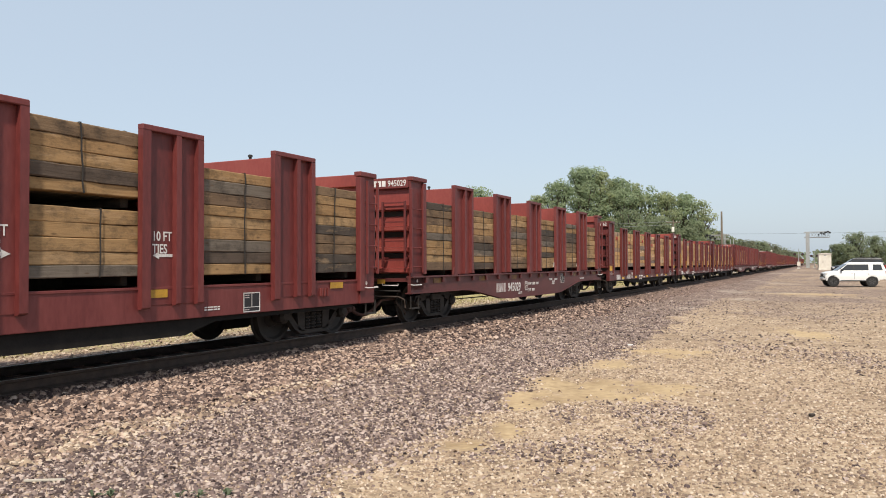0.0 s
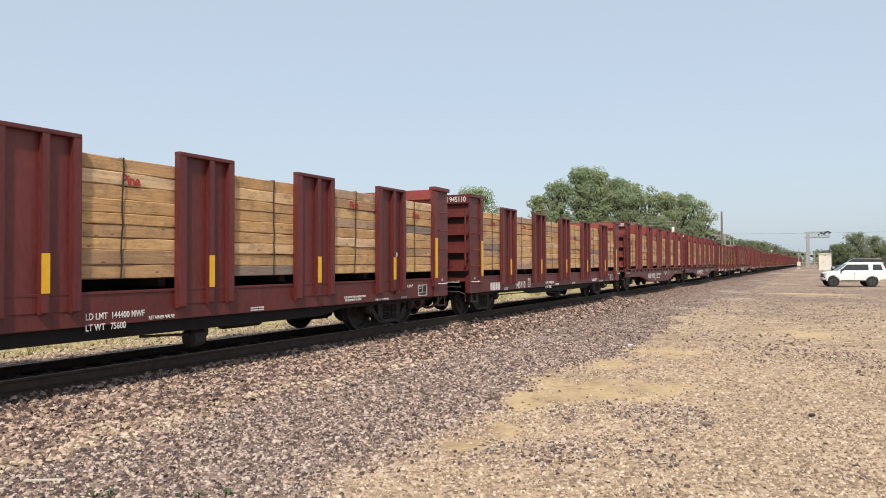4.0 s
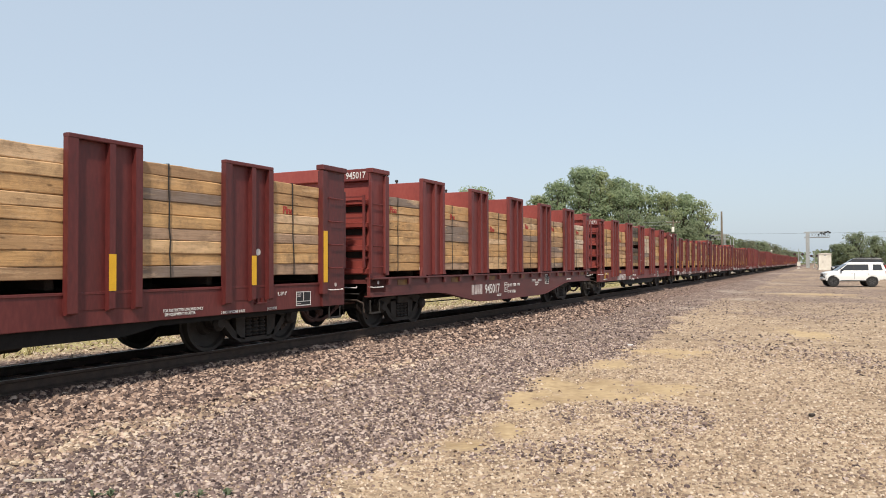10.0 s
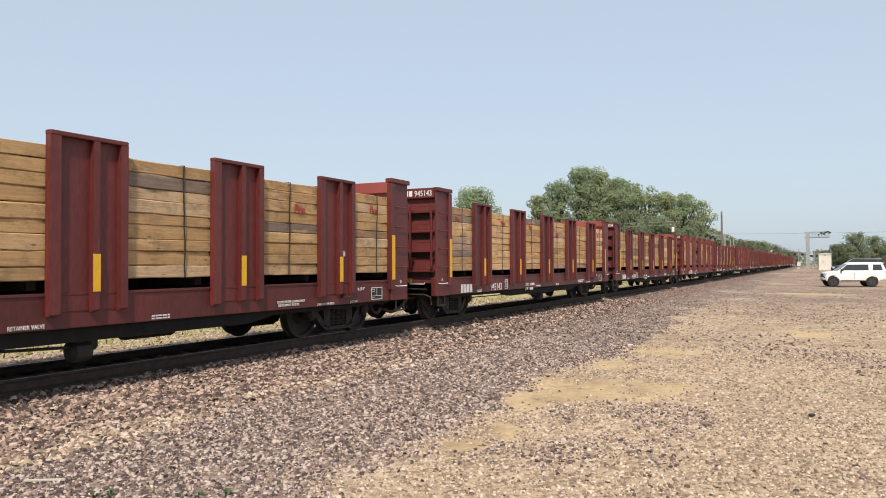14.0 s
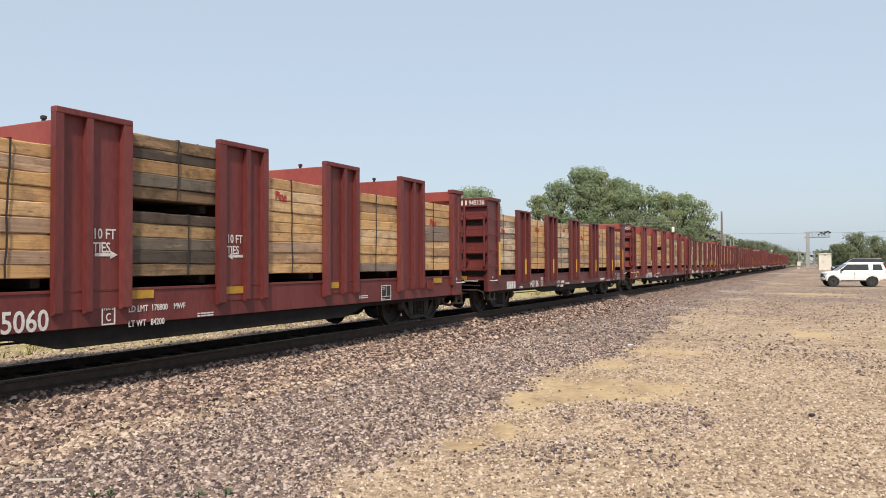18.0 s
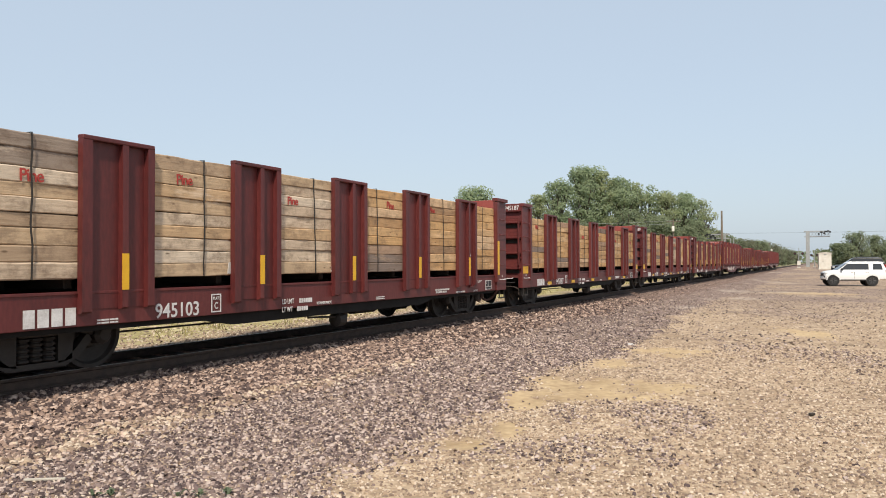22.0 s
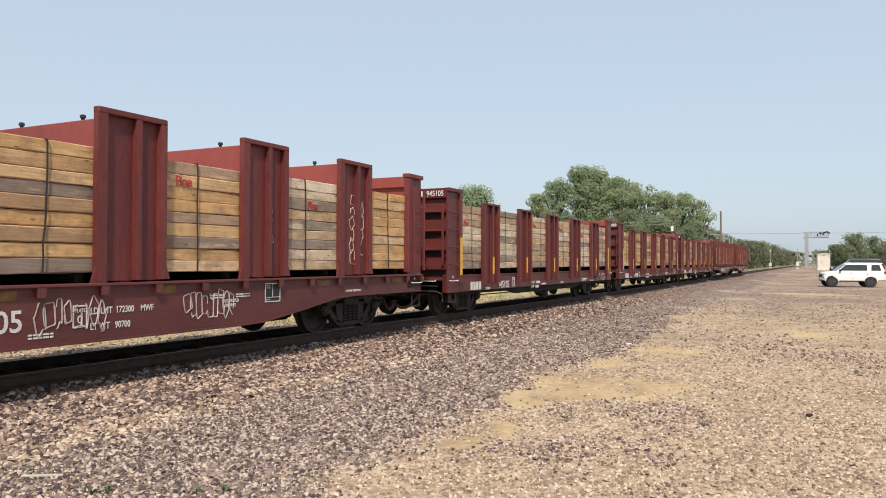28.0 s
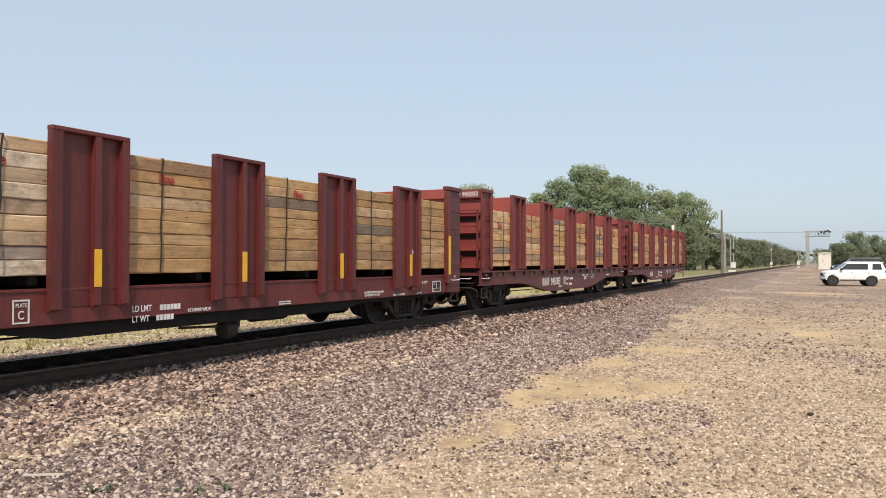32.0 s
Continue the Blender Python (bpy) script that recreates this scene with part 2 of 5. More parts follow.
def ground_height(x, y):
    """Lot, ballast bed of the track, and the lower field behind it."""
    bed = 0.02 * smooth_step(6.0, 7.8, y) * (1 - smooth_step(11.3, 12.4, y)) + .075 * smooth_step(8.25, 8.62, y) * (1 - smooth_step(10.4, 11.0, y))
    dip = -.13 * smooth_step(35, 55, x) * (1 - smooth_step(67, 82, x)) * (1 - smooth_step(3.5, 6.0, y))
    return bed + dip - 0.12 * smooth_step(12.0, 15.0, y) + 0.30 * smooth_step(70, 95, x) * (1 - smooth_step(5.5, 7.5, y)) * (1 - smooth_step(400, 900, x))


def ripple(x, y):
    near = (np.hypot(x, y) < 60) * (1 - .7 * smooth_step(7.5, 8.0, y) * (1 - smooth_step(11, 12, y)))
    return ((value_noise(x, y, .9, 2) - .5) * .035 + (value_noise(x, y, 3.1, 5) - .5) * .02) * near


# bare sandy places and grey stony places of the lot: centre, half length along the view, half width
SANDY = [(9.62, 3.13, 1.11, 0.46), (9.83, 2.58, 0.98, 0.61), (9.94, 1.94, 0.83, 0.6), (8.39, 3.15, 0.69, 0.36), (8.91, 3.12, 0.87, 0.38), (6.82, 2.77, 0.60, 0.22), (6.2, 2.99, 0.25, 0.35),
         (12.07, 3.02, 0.73, 0.56), (14.21, 2.45, 1.07, 0.78), (19.3, .4, 1.6, .6), (44.6, .5, 2.6, 2.3)]
# pale dusty wheel tracks farther out
DUSTY = [(46.5, 4.4, 4.5, 2.6), (46.5, 2.2, 4.0, 2.2), (35.3, 4.6, 2.6, 1.6), (35.8, 3.2, 2.4, 1.5), (28, 4.4, 2.2, 1.2), (72, 4.6, 12, 1.8), (100, 4.2, 22, 2.0), (140, 4.0, 26, 2.2)]
STONY = [(6.25, 2.2, .9, .75), (8.4, 1.7, 1.2, .75), (8.0, 2.5, .5, .36), (17.3, 1.7, 4, 1.6), (14.1, -.4, 3.4, .75), (6.7, 1.35, .6, .45), (26, .6, 5, 2.2), (30, 5, 3, 1.2)]


def patches(x, y, spots, ragged):
    c, s = math.cos(radians(26.8)), math.sin(radians(26.8))
    out = np.zeros_like(x)
    for px, py, a, b in spots:
        u, v = (x - px) * c + (y - py) * s, -(x - px) * s + (y - py) * c
        out = np.maximum(out, 1 - np.hypot(u / a, v / b) + ragged)
    return out


def covers(x, y):
    """Shares of stone, sand and coarse shoulder stone at a place."""
    n1, n2, n3 = value_noise(x, y, .7, 11), value_noise(x, y, 2.6, 21), value_noise(x, y, .22, 31)
    edge = 3.25 + .45 * smooth_step(8, 11, x) * (1 - smooth_step(11, 13, x)) + .7 * smooth_step(15, 26, x)
    stone = smooth_step(-.35, .35, y - edge + (n1 - .5) * .7 + (n2 - .5) * .7)
    lot = smooth_step(-.1, .6, patches(x, y, STONY, (n2 - .5) * 1.3 + (n1 - .5) * .5)) * .85
    lot = np.maximum(lot, smooth_step(.48, .72, n1 * .6 + n3 * .4) * .4)
    lot = np.maximum(lot * (1 - .3 * smooth_step(1.2, -.6, y) * (x < 14)), (.72 + .25 * smooth_step(.35, .6, n3)) * smooth_step(18, 32, x))
    stone = np.maximum(stone * .93, lot * (.42 + .38 * smooth_step(16, 28, x)))
    sand = .95 * smooth_step(-.30, .75, patches(x, y, SANDY, (n2 - .5) * 1.3 + (n1 - .5) * .6 + (value_noise(x, y, 7, 41) - .5) * .6))
    shoulder = smooth_step(6.0, 6.5, y + (n1 - .5) * .8 + (n2 - .5) * .5)
    dust = .5 * smooth_step(.0, 1.1, patches(x, y, DUSTY, (n2 - .5) * .9 + (n1 - .5) * 1.1 + (n3 - .5) * .8))
    return stone * (1 - sand), sand, shoulder, dust


def ground_material():
    m = bpy.data.materials.new("gravel_lot")
    m.use_nodes = True
    n, l = m.node_tree.nodes, m.node_tree.links
    b = n["Principled BSDF"]
    b.inputs["Roughness"].default_value = 0.95
    b.inputs["Specular IOR Level"].default_value = 0.15
    geo = n.new("ShaderNodeNewGeometry")
    sep = n.new("ShaderNodeSeparateXYZ")
    l.new(geo.outputs["Position"], sep.inputs[0])

    def noise_(scale, detail=4):
        t = n.new("ShaderNodeTexNoise")
        t.inputs["Scale"].default_value, t.inputs["Detail"].default_value = scale, detail
        l.new(geo.outputs["Position"], t.inputs["Vector"])
        return t.outputs["Fac"]

    def math_(op, a, c, clamp=False):
        x = n.new("ShaderNodeMath")
        x.operation, x.use_clamp = op, clamp
        for k, v in enumerate((a, c)):
            if isinstance(v, (int, float)):
                x.inputs[k].default_value = v
            else:
                l.new(v, x.inputs[k])
        return x.outputs[0]

    def ramp_(v, stops):
        cr = n.new("ShaderNodeValToRGB")
        while len(cr.color_ramp.elements) < len(stops):
            cr.color_ramp.elements.new(.5)
        for e, (p, c) in zip(cr.color_ramp.elements, stops):
            e.position, e.color = p, (*c, 1)
        l.new(v, cr.inputs[0])
        return cr.outputs[0]

    def mix_(f, a, c):
        x = n.new("ShaderNodeMix")
        x.data_type = "RGBA"
        l.new(f, x.inputs[0])
        l.new(a, x.inputs[6])
        l.new(c, x.inputs[7])
        return x.outputs[2]

    def rng(v, a, c):
        x = n.new("ShaderNodeMapRange")
        x.interpolation_type = "SMOOTHSTEP"
        x.inputs[1].default_value, x.inputs[2].default_value = a, c
        l.new(v, x.inputs[0])
        return x.outputs[0]

    def share(name):
        x = n.new("ShaderNodeAttribute")
        x.attribute_name = name
        return x.outputs["Fac"]
    vor = n.new("ShaderNodeTexVoronoi")
    vor.inputs["Scale"].default_value = 20
    l.new(geo.outputs["Position"], vor.inputs["Vector"])
    cell = n.new("ShaderNodeSeparateColor")
    l.new(vor.outputs["Color"], cell.inputs[0])
    vor2 = n.new("ShaderNodeTexVoronoi")
    vor2.inputs["Scale"].default_value = 7
    l.new(geo.outputs["Position"], vor2.inputs["Vector"])
    cell2 = n.new("ShaderNodeSeparateColor")
    l.new(vor2.outputs["Color"], cell2.inputs[0])
    pick = math_("ADD", math_("MULTIPLY", cell.outputs[0], .6), math_("MULTIPLY", cell2.outputs[0], .4))
    stones = ramp_(pick, [(.1, GREY_STONE[0]), (.35, GREY_STONE[1]), (.6, GREY_STONE[2]), (.8, GREY_STONE[3]), (.95, GREY_STONE[4])])
    coarse = ramp_(pick, [(.1, BROWN_STONE[0]), (.35, BROWN_STONE[1]), (.6, BROWN_STONE[2]), (.8, BROWN_STONE[3]), (.95, BROWN_STONE[4])])
    tan = ramp_(math_("ADD", math_("MULTIPLY", pick, .55), math_("MULTIPLY", noise_(3, 8), .5)),
                [(.22, (.19, .138, .096)), (.42, (.32, .236, .163)), (.6, (.425, .322, .226)), (.85, (.53, .42, .31))])
    sand = ramp_(noise_(9, 8), [(.3, (.37, .268, .156)), (.6, (.48, .357, .213)), (.8, (.56, .43, .275))])
    field = ramp_(noise_(1.2, 8), [(.3, (.21, .175, .075)), (.5, (.36, .305, .14)), (.7, (.47, .405, .22))])
    x, y = sep.outputs[0], sep.outputs[1]
    jag = math_("MULTIPLY", math_("SUBTRACT", noise_(11, 6), .5), 1.4)
    soft = lambda v: rng(math_("ADD", v, jag), .3, .7)
    col = mix_(soft(share("stone")), tan, stones)
    col = mix_(rng(math_("ADD", share("sand"), math_("MULTIPLY", jag, .8)), .05, .95), col, sand)
    worn = ramp_(noise_(7, 8), [(.3, (.46, .385, .31)), (.6, (.58, .50, .415)), (.8, (.66, .585, .50))])
    blend = lambda v: rng(math_("ADD", v, math_("MULTIPLY", jag, .6)), .05, 1.0)
    col = mix_(blend(share("dust")), col, worn)
    col = mix_(soft(share("shoulder")), col, coarse)
    mottle = n.new("ShaderNodeMix")
    mottle.data_type, mottle.blend_type = "RGBA", "MULTIPLY"
    mottle.inputs[0].default_value = 1.0
    l.new(col, mottle.inputs[6])
    l.new(ramp_(math_("ADD", math_("MULTIPLY", noise_(.45, 9), .6), math_("MULTIPLY", noise_(2.2, 9), .45)), [(.36, (.76, .73, .71)), (.5, (1.0, .99, .98)), (.66, (1.16, 1.16, 1.15))]), mottle.inputs[7])
    col = mottle.outputs[2]
    grass = rng(math_("ADD", y, math_("MULTIPLY", noise_(.3, 6), 6)), 14.2, 17.5)
    pale = mix_(rng(noise_(.8, 6), .40, .60), tan, coarse)
    col = mix_(rng(y, 11.6, 12.8), col, pale)
    olive = ramp_(noise_(.7, 8), [(.3, (.10, .105, .045)), (.5, (.19, .18, .085)), (.7, (.33, .29, .16))])
    field = mix_(rng(x, 60, 110), field, olive)
    col = mix_(grass, col, field)
    l.new(col, b.inputs["Base Color"])
    bp = n.new("ShaderNodeBump")
    bp.inputs["Strength"].default_value, bp.inputs["Distance"].default_value = .45, .02
    l.new(vor.outputs["Distance"], bp.inputs["Height"])
    bp.invert = True
    l.new(bp.outputs[0], b.inputs["Normal"])
    return m


GREY_STONE = [(0.072, 0.052, 0.051), (0.140, 0.102, 0.096), (0.213, 0.156, 0.139), (0.320, 0.244, 0.210), (0.495, 0.400, 0.350)]
BROWN_STONE = [(0.064, 0.045, 0.042), (0.135, 0.096, 0.085), (0.219, 0.153, 0.124), (0.351, 0.248, 0.193), (0.507, 0.384, 0.313)]
TAN_STONE = [(.20, .145, .112), (.29, .21, .150), (.385, .288, .205), (.47, .365, .268), (.59, .485, .38)]


def build_ground():
    lines = lambda fine, step, out: np.unique(np.concatenate([np.arange(fine[0], fine[1] + .01, step), *out]).round(3))
    xs = lines((2, 24), .16, [np.linspace(-1500, -100, 6), np.linspace(-80, 1.6, 24), np.linspace(24.4, 60, 70), np.linspace(61, 130, 40), np.linspace(140, 500, 20), np.linspace(600, 4200, 8)])
    ys = lines((-2.5, 9), .14, [np.linspace(-2500, -100, 8), np.linspace(-90, -3, 25), np.linspace(9.2, 18, 26), np.linspace(19, 90, 30), np.linspace(110, 2500, 10)])
    gx, gy = np.meshgrid(xs, ys, indexing="ij")
    gz = ground_height(gx, gy) + ripple(gx, gy)
    v = np.stack([gx, gy, gz], -1).reshape(-1, 3)
    a, b = len(xs), len(ys)
    i = (np.arange(a - 1)[:, None] * b + np.arange(b - 1)).reshape(-1)
    f = np.stack([i, i + b, i + b + 1, i + 1], 1)
    me = bpy.data.meshes.new("ground")
    me.from_pydata(v.tolist(), [], f.tolist())
    for name, vals in zip(("stone", "sand", "shoulder", "dust"), covers(gx, gy)):
        at = me.attributes.new(name, "FLOAT", "POINT")
        at.data.foreach_set("value", vals.reshape(-1).astype(np.float32))
    me.materials.append(ground_material())
    me.polygons.foreach_set("use_smooth", [True] * len(me.polygons))
    tagged(new("ground", me), "dusty tan and grey gravel lot beside the railway", "ground", kind="structure")


build_ground()


def stone_material(name, cols):
    return material(name, list(zip((.20, .38, .53, .69, .84), cols)), scale=14, fine=90, fine_mix=.4, per_island=.84, rough=.92, bump=.3, bump_dist=.004, spec=.2)


def scatter(name, label, mat, x, y, size, seed, sides=12):
    """Loose broken stones lying on the ground, one mesh."""
    r = np.random.RandomState(seed)
    n = len(x)
    if sides == 12:
        # a flat broken chip: six-cornered foot, smaller skewed top
        base = np.array([(-1, -.55, -.5), (.15, -.85, -.5), (1, -.35, -.5), (.8, .6, -.5), (-.25, .85, -.5), (-.95, .4, -.5),
                         (-.6, -.42, .5), (.55, -.5, .5), (.6, .4, .5), (-.5, .5, .5)])
        tri = np.array([(0, 1, 6), (1, 7, 6), (1, 2, 7), (2, 3, 8), (2, 8, 7), (3, 4, 8), (4, 9, 8), (4, 5, 9), (5, 0, 6), (5, 6, 9), (6, 7, 8), (6, 8, 9)])
    else:
        base = np.array([(1, 0, 0), (-1, .2, 0), (.1, .9, 0), (-.1, -.9, 0), (.35, .1, .7), (-.4, -.1, .6)], float)
        tri = np.array([(0, 2, 4), (2, 1, 5), (2, 5, 4), (1, 3, 5), (3, 0, 4), (3, 4, 5)])
    k = len(base)
    p = base[None] + r.uniform(-.22, .22, (n, k, 3))
    p = p * np.stack([r.uniform(.75, 1.4, n), r.uniform(.6, 1.05, n), r.uniform(.55, 1.15, n)], 1)[:, None]
    q = r.normal(size=(n, 4)) * np.array([1, .16, .16, 1])
    q /= np.linalg.norm(q, axis=1)[:, None]
    w, a, b, c = q.T
    rot = np.stack([1 - 2 * (b * b + c * c), 2 * (a * b - w * c), 2 * (a * c + w * b), 2 * (a * b + w * c), 1 - 2 * (a * a + c * c), 2 * (b * c - w * a),
                    2 * (a * c - w * b), 2 * (b * c + w * a), 1 - 2 * (a * a + b * b)], 1).reshape(n, 3, 3)
    p = np.einsum("nij,nkj->nki", rot, p) * (size / 2)[:, None, None]
    z = ground_height(x, y) + ripple(x, y) + size * r.uniform(.02, .22, n)
    p += np.stack([x, y, z], 1)[:, None]
    f = (tri[None] + (np.arange(n) * k)[:, None, None]).reshape(-1, 3)
    me = bpy.data.meshes.new(name)
    me.vertices.add(n * k)
    me.vertices.foreach_set("co", p.reshape(-1).astype(np.float32))
    me.loops.add(len(f) * 3)
    me.loops.foreach_set("vertex_index", f.reshape(-1).astype(np.int32))
    me.polygons.add(len(f))
    me.polygons.foreach_set("loop_start", np.arange(0, len(f) * 3, 3, dtype=np.int32))
    me.update(calc_edges=True)
    me.materials.append(mat)
    tagged(new(name, me), label, "stones", kind="stuff")


def build_stones():
    r = np.random.RandomState(4)

    def wedge(n, r0, r1):
        d = np.sqrt(r.uniform(r0 * r0, r1 * r1, n))
        a = np.radians(r.uniform(-6, 66, n))
        return d * np.cos(a), d * np.sin(a)
    grey, brown, tan = (stone_material(*t) for t in (("grey_ballast", GREY_STONE), ("brown_ballast", BROWN_STONE), ("tan_gravel", TAN_STONE)))
    keep = {"brown": [], "grey": [], "tan": [], "toe": []}
    for n, r0, r1, k in ((84000, 4.6, 9, .92), (100000, 9, 16, 1.05), (100000, 16, 34, 1.5), (60000, 32, 64, 1.6)):
        x, y = wedge(n, r0, r1)
        stone, sand, shoulder, dust = covers(x, y)
        u, v = r.uniform(size=n), r.uniform(size=n)
        ok = (y < 8.55) & (v > np.maximum(sand * .66, dust * .8)) & (r.uniform(size=n) < 1 - .5 * smooth_step(19, 33, np.hypot(x, y)) - .4 * smooth_step(36, 62, np.hypot(x, y)))
        near = np.hypot(x, y) < 32 + 6 * r.uniform(size=n)
        sh = ok & (u < shoulder) & (near | (v < .5))
        st = ok & ~sh & (u < stone) & ((y > 3.0) | (np.hypot(x, y) < 19) | (v < .6))
        tn = ok & ~sh & ~st & (v < .62)
        toe = np.exp(-((y - 6.12 + (value_noise(x, y, .6, 51) - .5) * .7) / .22) ** 2) * (1 - smooth_step(8, 13, x))
        toe = (sh | st) & (r.uniform(size=n) < .5 * toe)
        sh, st = sh & ~toe, st & ~toe
        for name, m, lo, hi, dens in (("toe", toe, .042, .085, 1), ("brown", sh, .036, .085, .9), ("grey", st & (r.uniform(size=n) > .22), .024, .056, 1), ("tan", tn | (st & (r.uniform(size=n) < .22)), .014, .042, 1)):
            i = np.nonzero(m & (r.uniform(size=n) < dens))[0]
            keep[name].append((x[i], y[i], (lo + (hi - lo) * r.uniform(size=len(i)) ** 2) * k))
    for name, label, mat, seed in (("brown", "coarse brown and grey ballast stones on the track shoulder", brown, 1), ("grey", "grey and purple crushed stone", grey, 2), ("tan", "pale tan pebbles on the dusty lot", tan, 3), ("toe", "pale loose stones along the foot of the ballast", tan, 6)):
        if name == "brown":
            x, y = r.uniform(1, 34, 15000), 11.2 + 6.5 * r.uniform(size=15000) ** 1.3
            scatter("gravel", "loose stones on the dry verge behind the track", tan, x, y, .03 + .06 * r.uniform(size=15000) ** 2, 9, 6)
        for rings, ob_name, sides in ((keep[name][:2], "gravel", 12), (keep[name][2:], "gravel", 6)):
            x, y, size = (np.concatenate(c) for c in zip(*rings))
            scatter(ob_name, label, mat, x, y, size, seed, sides)


build_stones()


def weed(x, y, seed):
    """A low green plant between the stones."""
    r = random.Random(seed)
    z = float(ground_height(np.array(x), np.array(y)) + ripple(np.array(x), np.array(y)))
    w = thing("weed", "small green weed growing between the stones", "weed", (x, y, z), "weeds")
    g = Geo()
    for i in range(9):
        a, q, h = r.uniform(0, 6.28), r.uniform(.03, .075), r.uniform(.025, .06)
        c, d = math.cos(a), math.sin(a)
        g.add([(0, 0, 0), (c * q * .5 - d * .012, d * q * .5 + c * .012, h), (c * q, d * q, h * .9), (c * q * .5 + d * .012, d * q * .5 - c * .012, h)], [(0, 1, 2, 3)])
    part("leaf_rosette", g.mesh("leaf_rosette", WEED), w)


WEED = material("weed_leaves", [(.3, (.045, .065, .03)), (.7, (.095, .125, .06))], scale=9, rough=.6, bump=0)
for i, (x, y) in enumerate(((3.64, 4.62), (3.72, 4.56), (3.98, 3.97), (4.09, 3.80), (3.90, 4.08))):
    weed(x, y, i)


def dry_grass():
    """Tufts of straw-coloured grass on the verge behind the track."""
    r = np.random.RandomState(17)
    n = 1500
    tx, ty = r.uniform(2, 90, n), 13.2 + 20 * r.uniform(size=n) ** 1.3
    v, f = [], []
    for i in range(n):
        z = float(ground_height(tx[i], ty[i]))
        for _ in range(7):
            a, h, lean = r.uniform(0, 6.28), r.uniform(.06, .24), r.uniform(-.12, .12, 2)
            bx, by = tx[i] + r.uniform(-.12, .12), ty[i] + r.uniform(-.12, .12)
            c, s_ = .012 * math.cos(a), .012 * math.sin(a)
            k = len(v)
            v += [(bx - c, by - s_, z - .01), (bx + c, by + s_, z - .01), (bx + lean[0] * .5 + c * .7, by + lean[1] * .5 + s_ * .7, z + h * .6), (bx + lean[0], by + lean[1], z + h)]
            f += [(k, k + 1, k + 2), (k, k + 2, k + 3)]
    me = bpy.data.meshes.new("dry_grass")
    me.from_pydata(v, [], f)
    me.materials.append(material("straw_grass", [(.3, (.16, .14, .05)), (.55, (.36, .31, .13)), (.8, (.48, .42, .22))], scale=.8, fine=6, per_island=.6, rough=.8, bump=0))
    tagged(new("dry_grass", me), "dry straw-coloured grass behind the track", "grass", kind="stuff")


dry_grass()


# ---------------------------------------------------------------- the track
def build_track():
    track = thing("railway_track", "single straight track on wooden sleepers in stone ballast", "railway track", (0, TRACK_Y, RAIL), kind="structure")
    half = [(.037, 0), (.037, -.03), (.009, -.045), (.009, -.135), (.075, -.155), (.075, -.172)]
    prof = [(-a, b) for a, b in half] + [(a, b) for a, b in reversed(half)]
    for side in (-1, 1):
        y = side * .755
        cant = -.045 if side > 0 else 0     # the far rail lies a little lower
        g = Geo().prism([(y + a, b + cant) for a, b in prof], "x", -300, 1400)
        rail = part("rail", g.mesh("rail", RUST), track, "rusty steel rail")
        part("rail_head", Geo().box(-300, 1400, y - .030, y - .008, cant + .0005, cant + .004).mesh("rail_head", STEEL), rail, "polished running surface")
    me = Geo().box(-.115, .115, -.74, 1.3, -.32, -.165, .012).mesh("sleeper", SLEEPER)
    rnd = random.Random(3)
    for i in range(150):
        part("sleeper", me, track, at=(-14 + i * .51, rnd.uniform(-.03, .03), rnd.uniform(-.008, .006)), turn=(0, 0, rnd.uniform(-.015, .015)))
    far = Geo()
    for i in range(700):
        x = 63 + i * .51
        far.box(x - .115, x + .115, -.74, 1.3, -.32, -.165)
    tagged(part("sleepers", far.mesh("sleepers", SLEEPER), track, "distant row of dark wooden sleepers"), kind="stuff")


build_track()


def debris(name, label, x, y, turn, size, mat):
    z = ground_at(x, y) + float(ripple(np.array(float(x)), np.array(float(y))))
    g = Geo().box(-size[0] / 2, size[0] / 2, -size[1] / 2, size[1] / 2, 0, size[2], min(size) * .25)
    ob = new(name, g.mesh(name, mat))
    ob.matrix_basis = pose(x, y, z + .012, 0, 0, turn)
    tagged(ob, label, "debris")


def ground_at(x, y):
    return float(ground_height(np.array(float(x)), np.array(float(y))))


debris("stick", "pale bleached stick lying on the gravel", 3.72, 5.28, -58, (.30, .022, .018), plain("bleached_wood", (.50, .46, .39), .9))
debris("scrap", "dark scrap of wood lying on the lot", 8.9, .1, -40, (.07, .04, .025), SLEEPER)
debris("paper", "small white scrap of paper on the gravel", 15.0, 3.4, 20, (.14, .10, .012), plain("white_paper", (.75, .74, .72), .8))


# ---------------------------------------------------------------- trees
BARK = material("grey_bark", [(0.3, (.05, .04, .03)), (0.7, (.13, .11, .085))], scale=3, stretch=(1, 1, .3), rough=.9, bump=.5)


def leaf_material(name, dark, mid, light):
    m = material(name, [(.30, dark), (.5, mid), (.70, light)], scale=.45, fine=1.6, fine_mix=.45, per_island=.20, rough=.6, bump=0, spec=.25)
    # thin leaves let light through
    n, l = m.node_tree.nodes, m.node_tree.links
    t, x = n.new("ShaderNodeBsdfTranslucent"), n.new("ShaderNodeMixShader")
    b = n["Principled BSDF"]
    l.new(b.inputs["Base Color"].links[0].from_socket, t.inputs["Color"])
    x.inputs[0].default_value = .55
    l.new(b.outputs[0], x.inputs[1])
    l.new(t.outputs[0], x.inputs[2])
    l.new(x.outputs[0], n["Material Output"].inputs["Surface"])
    return m


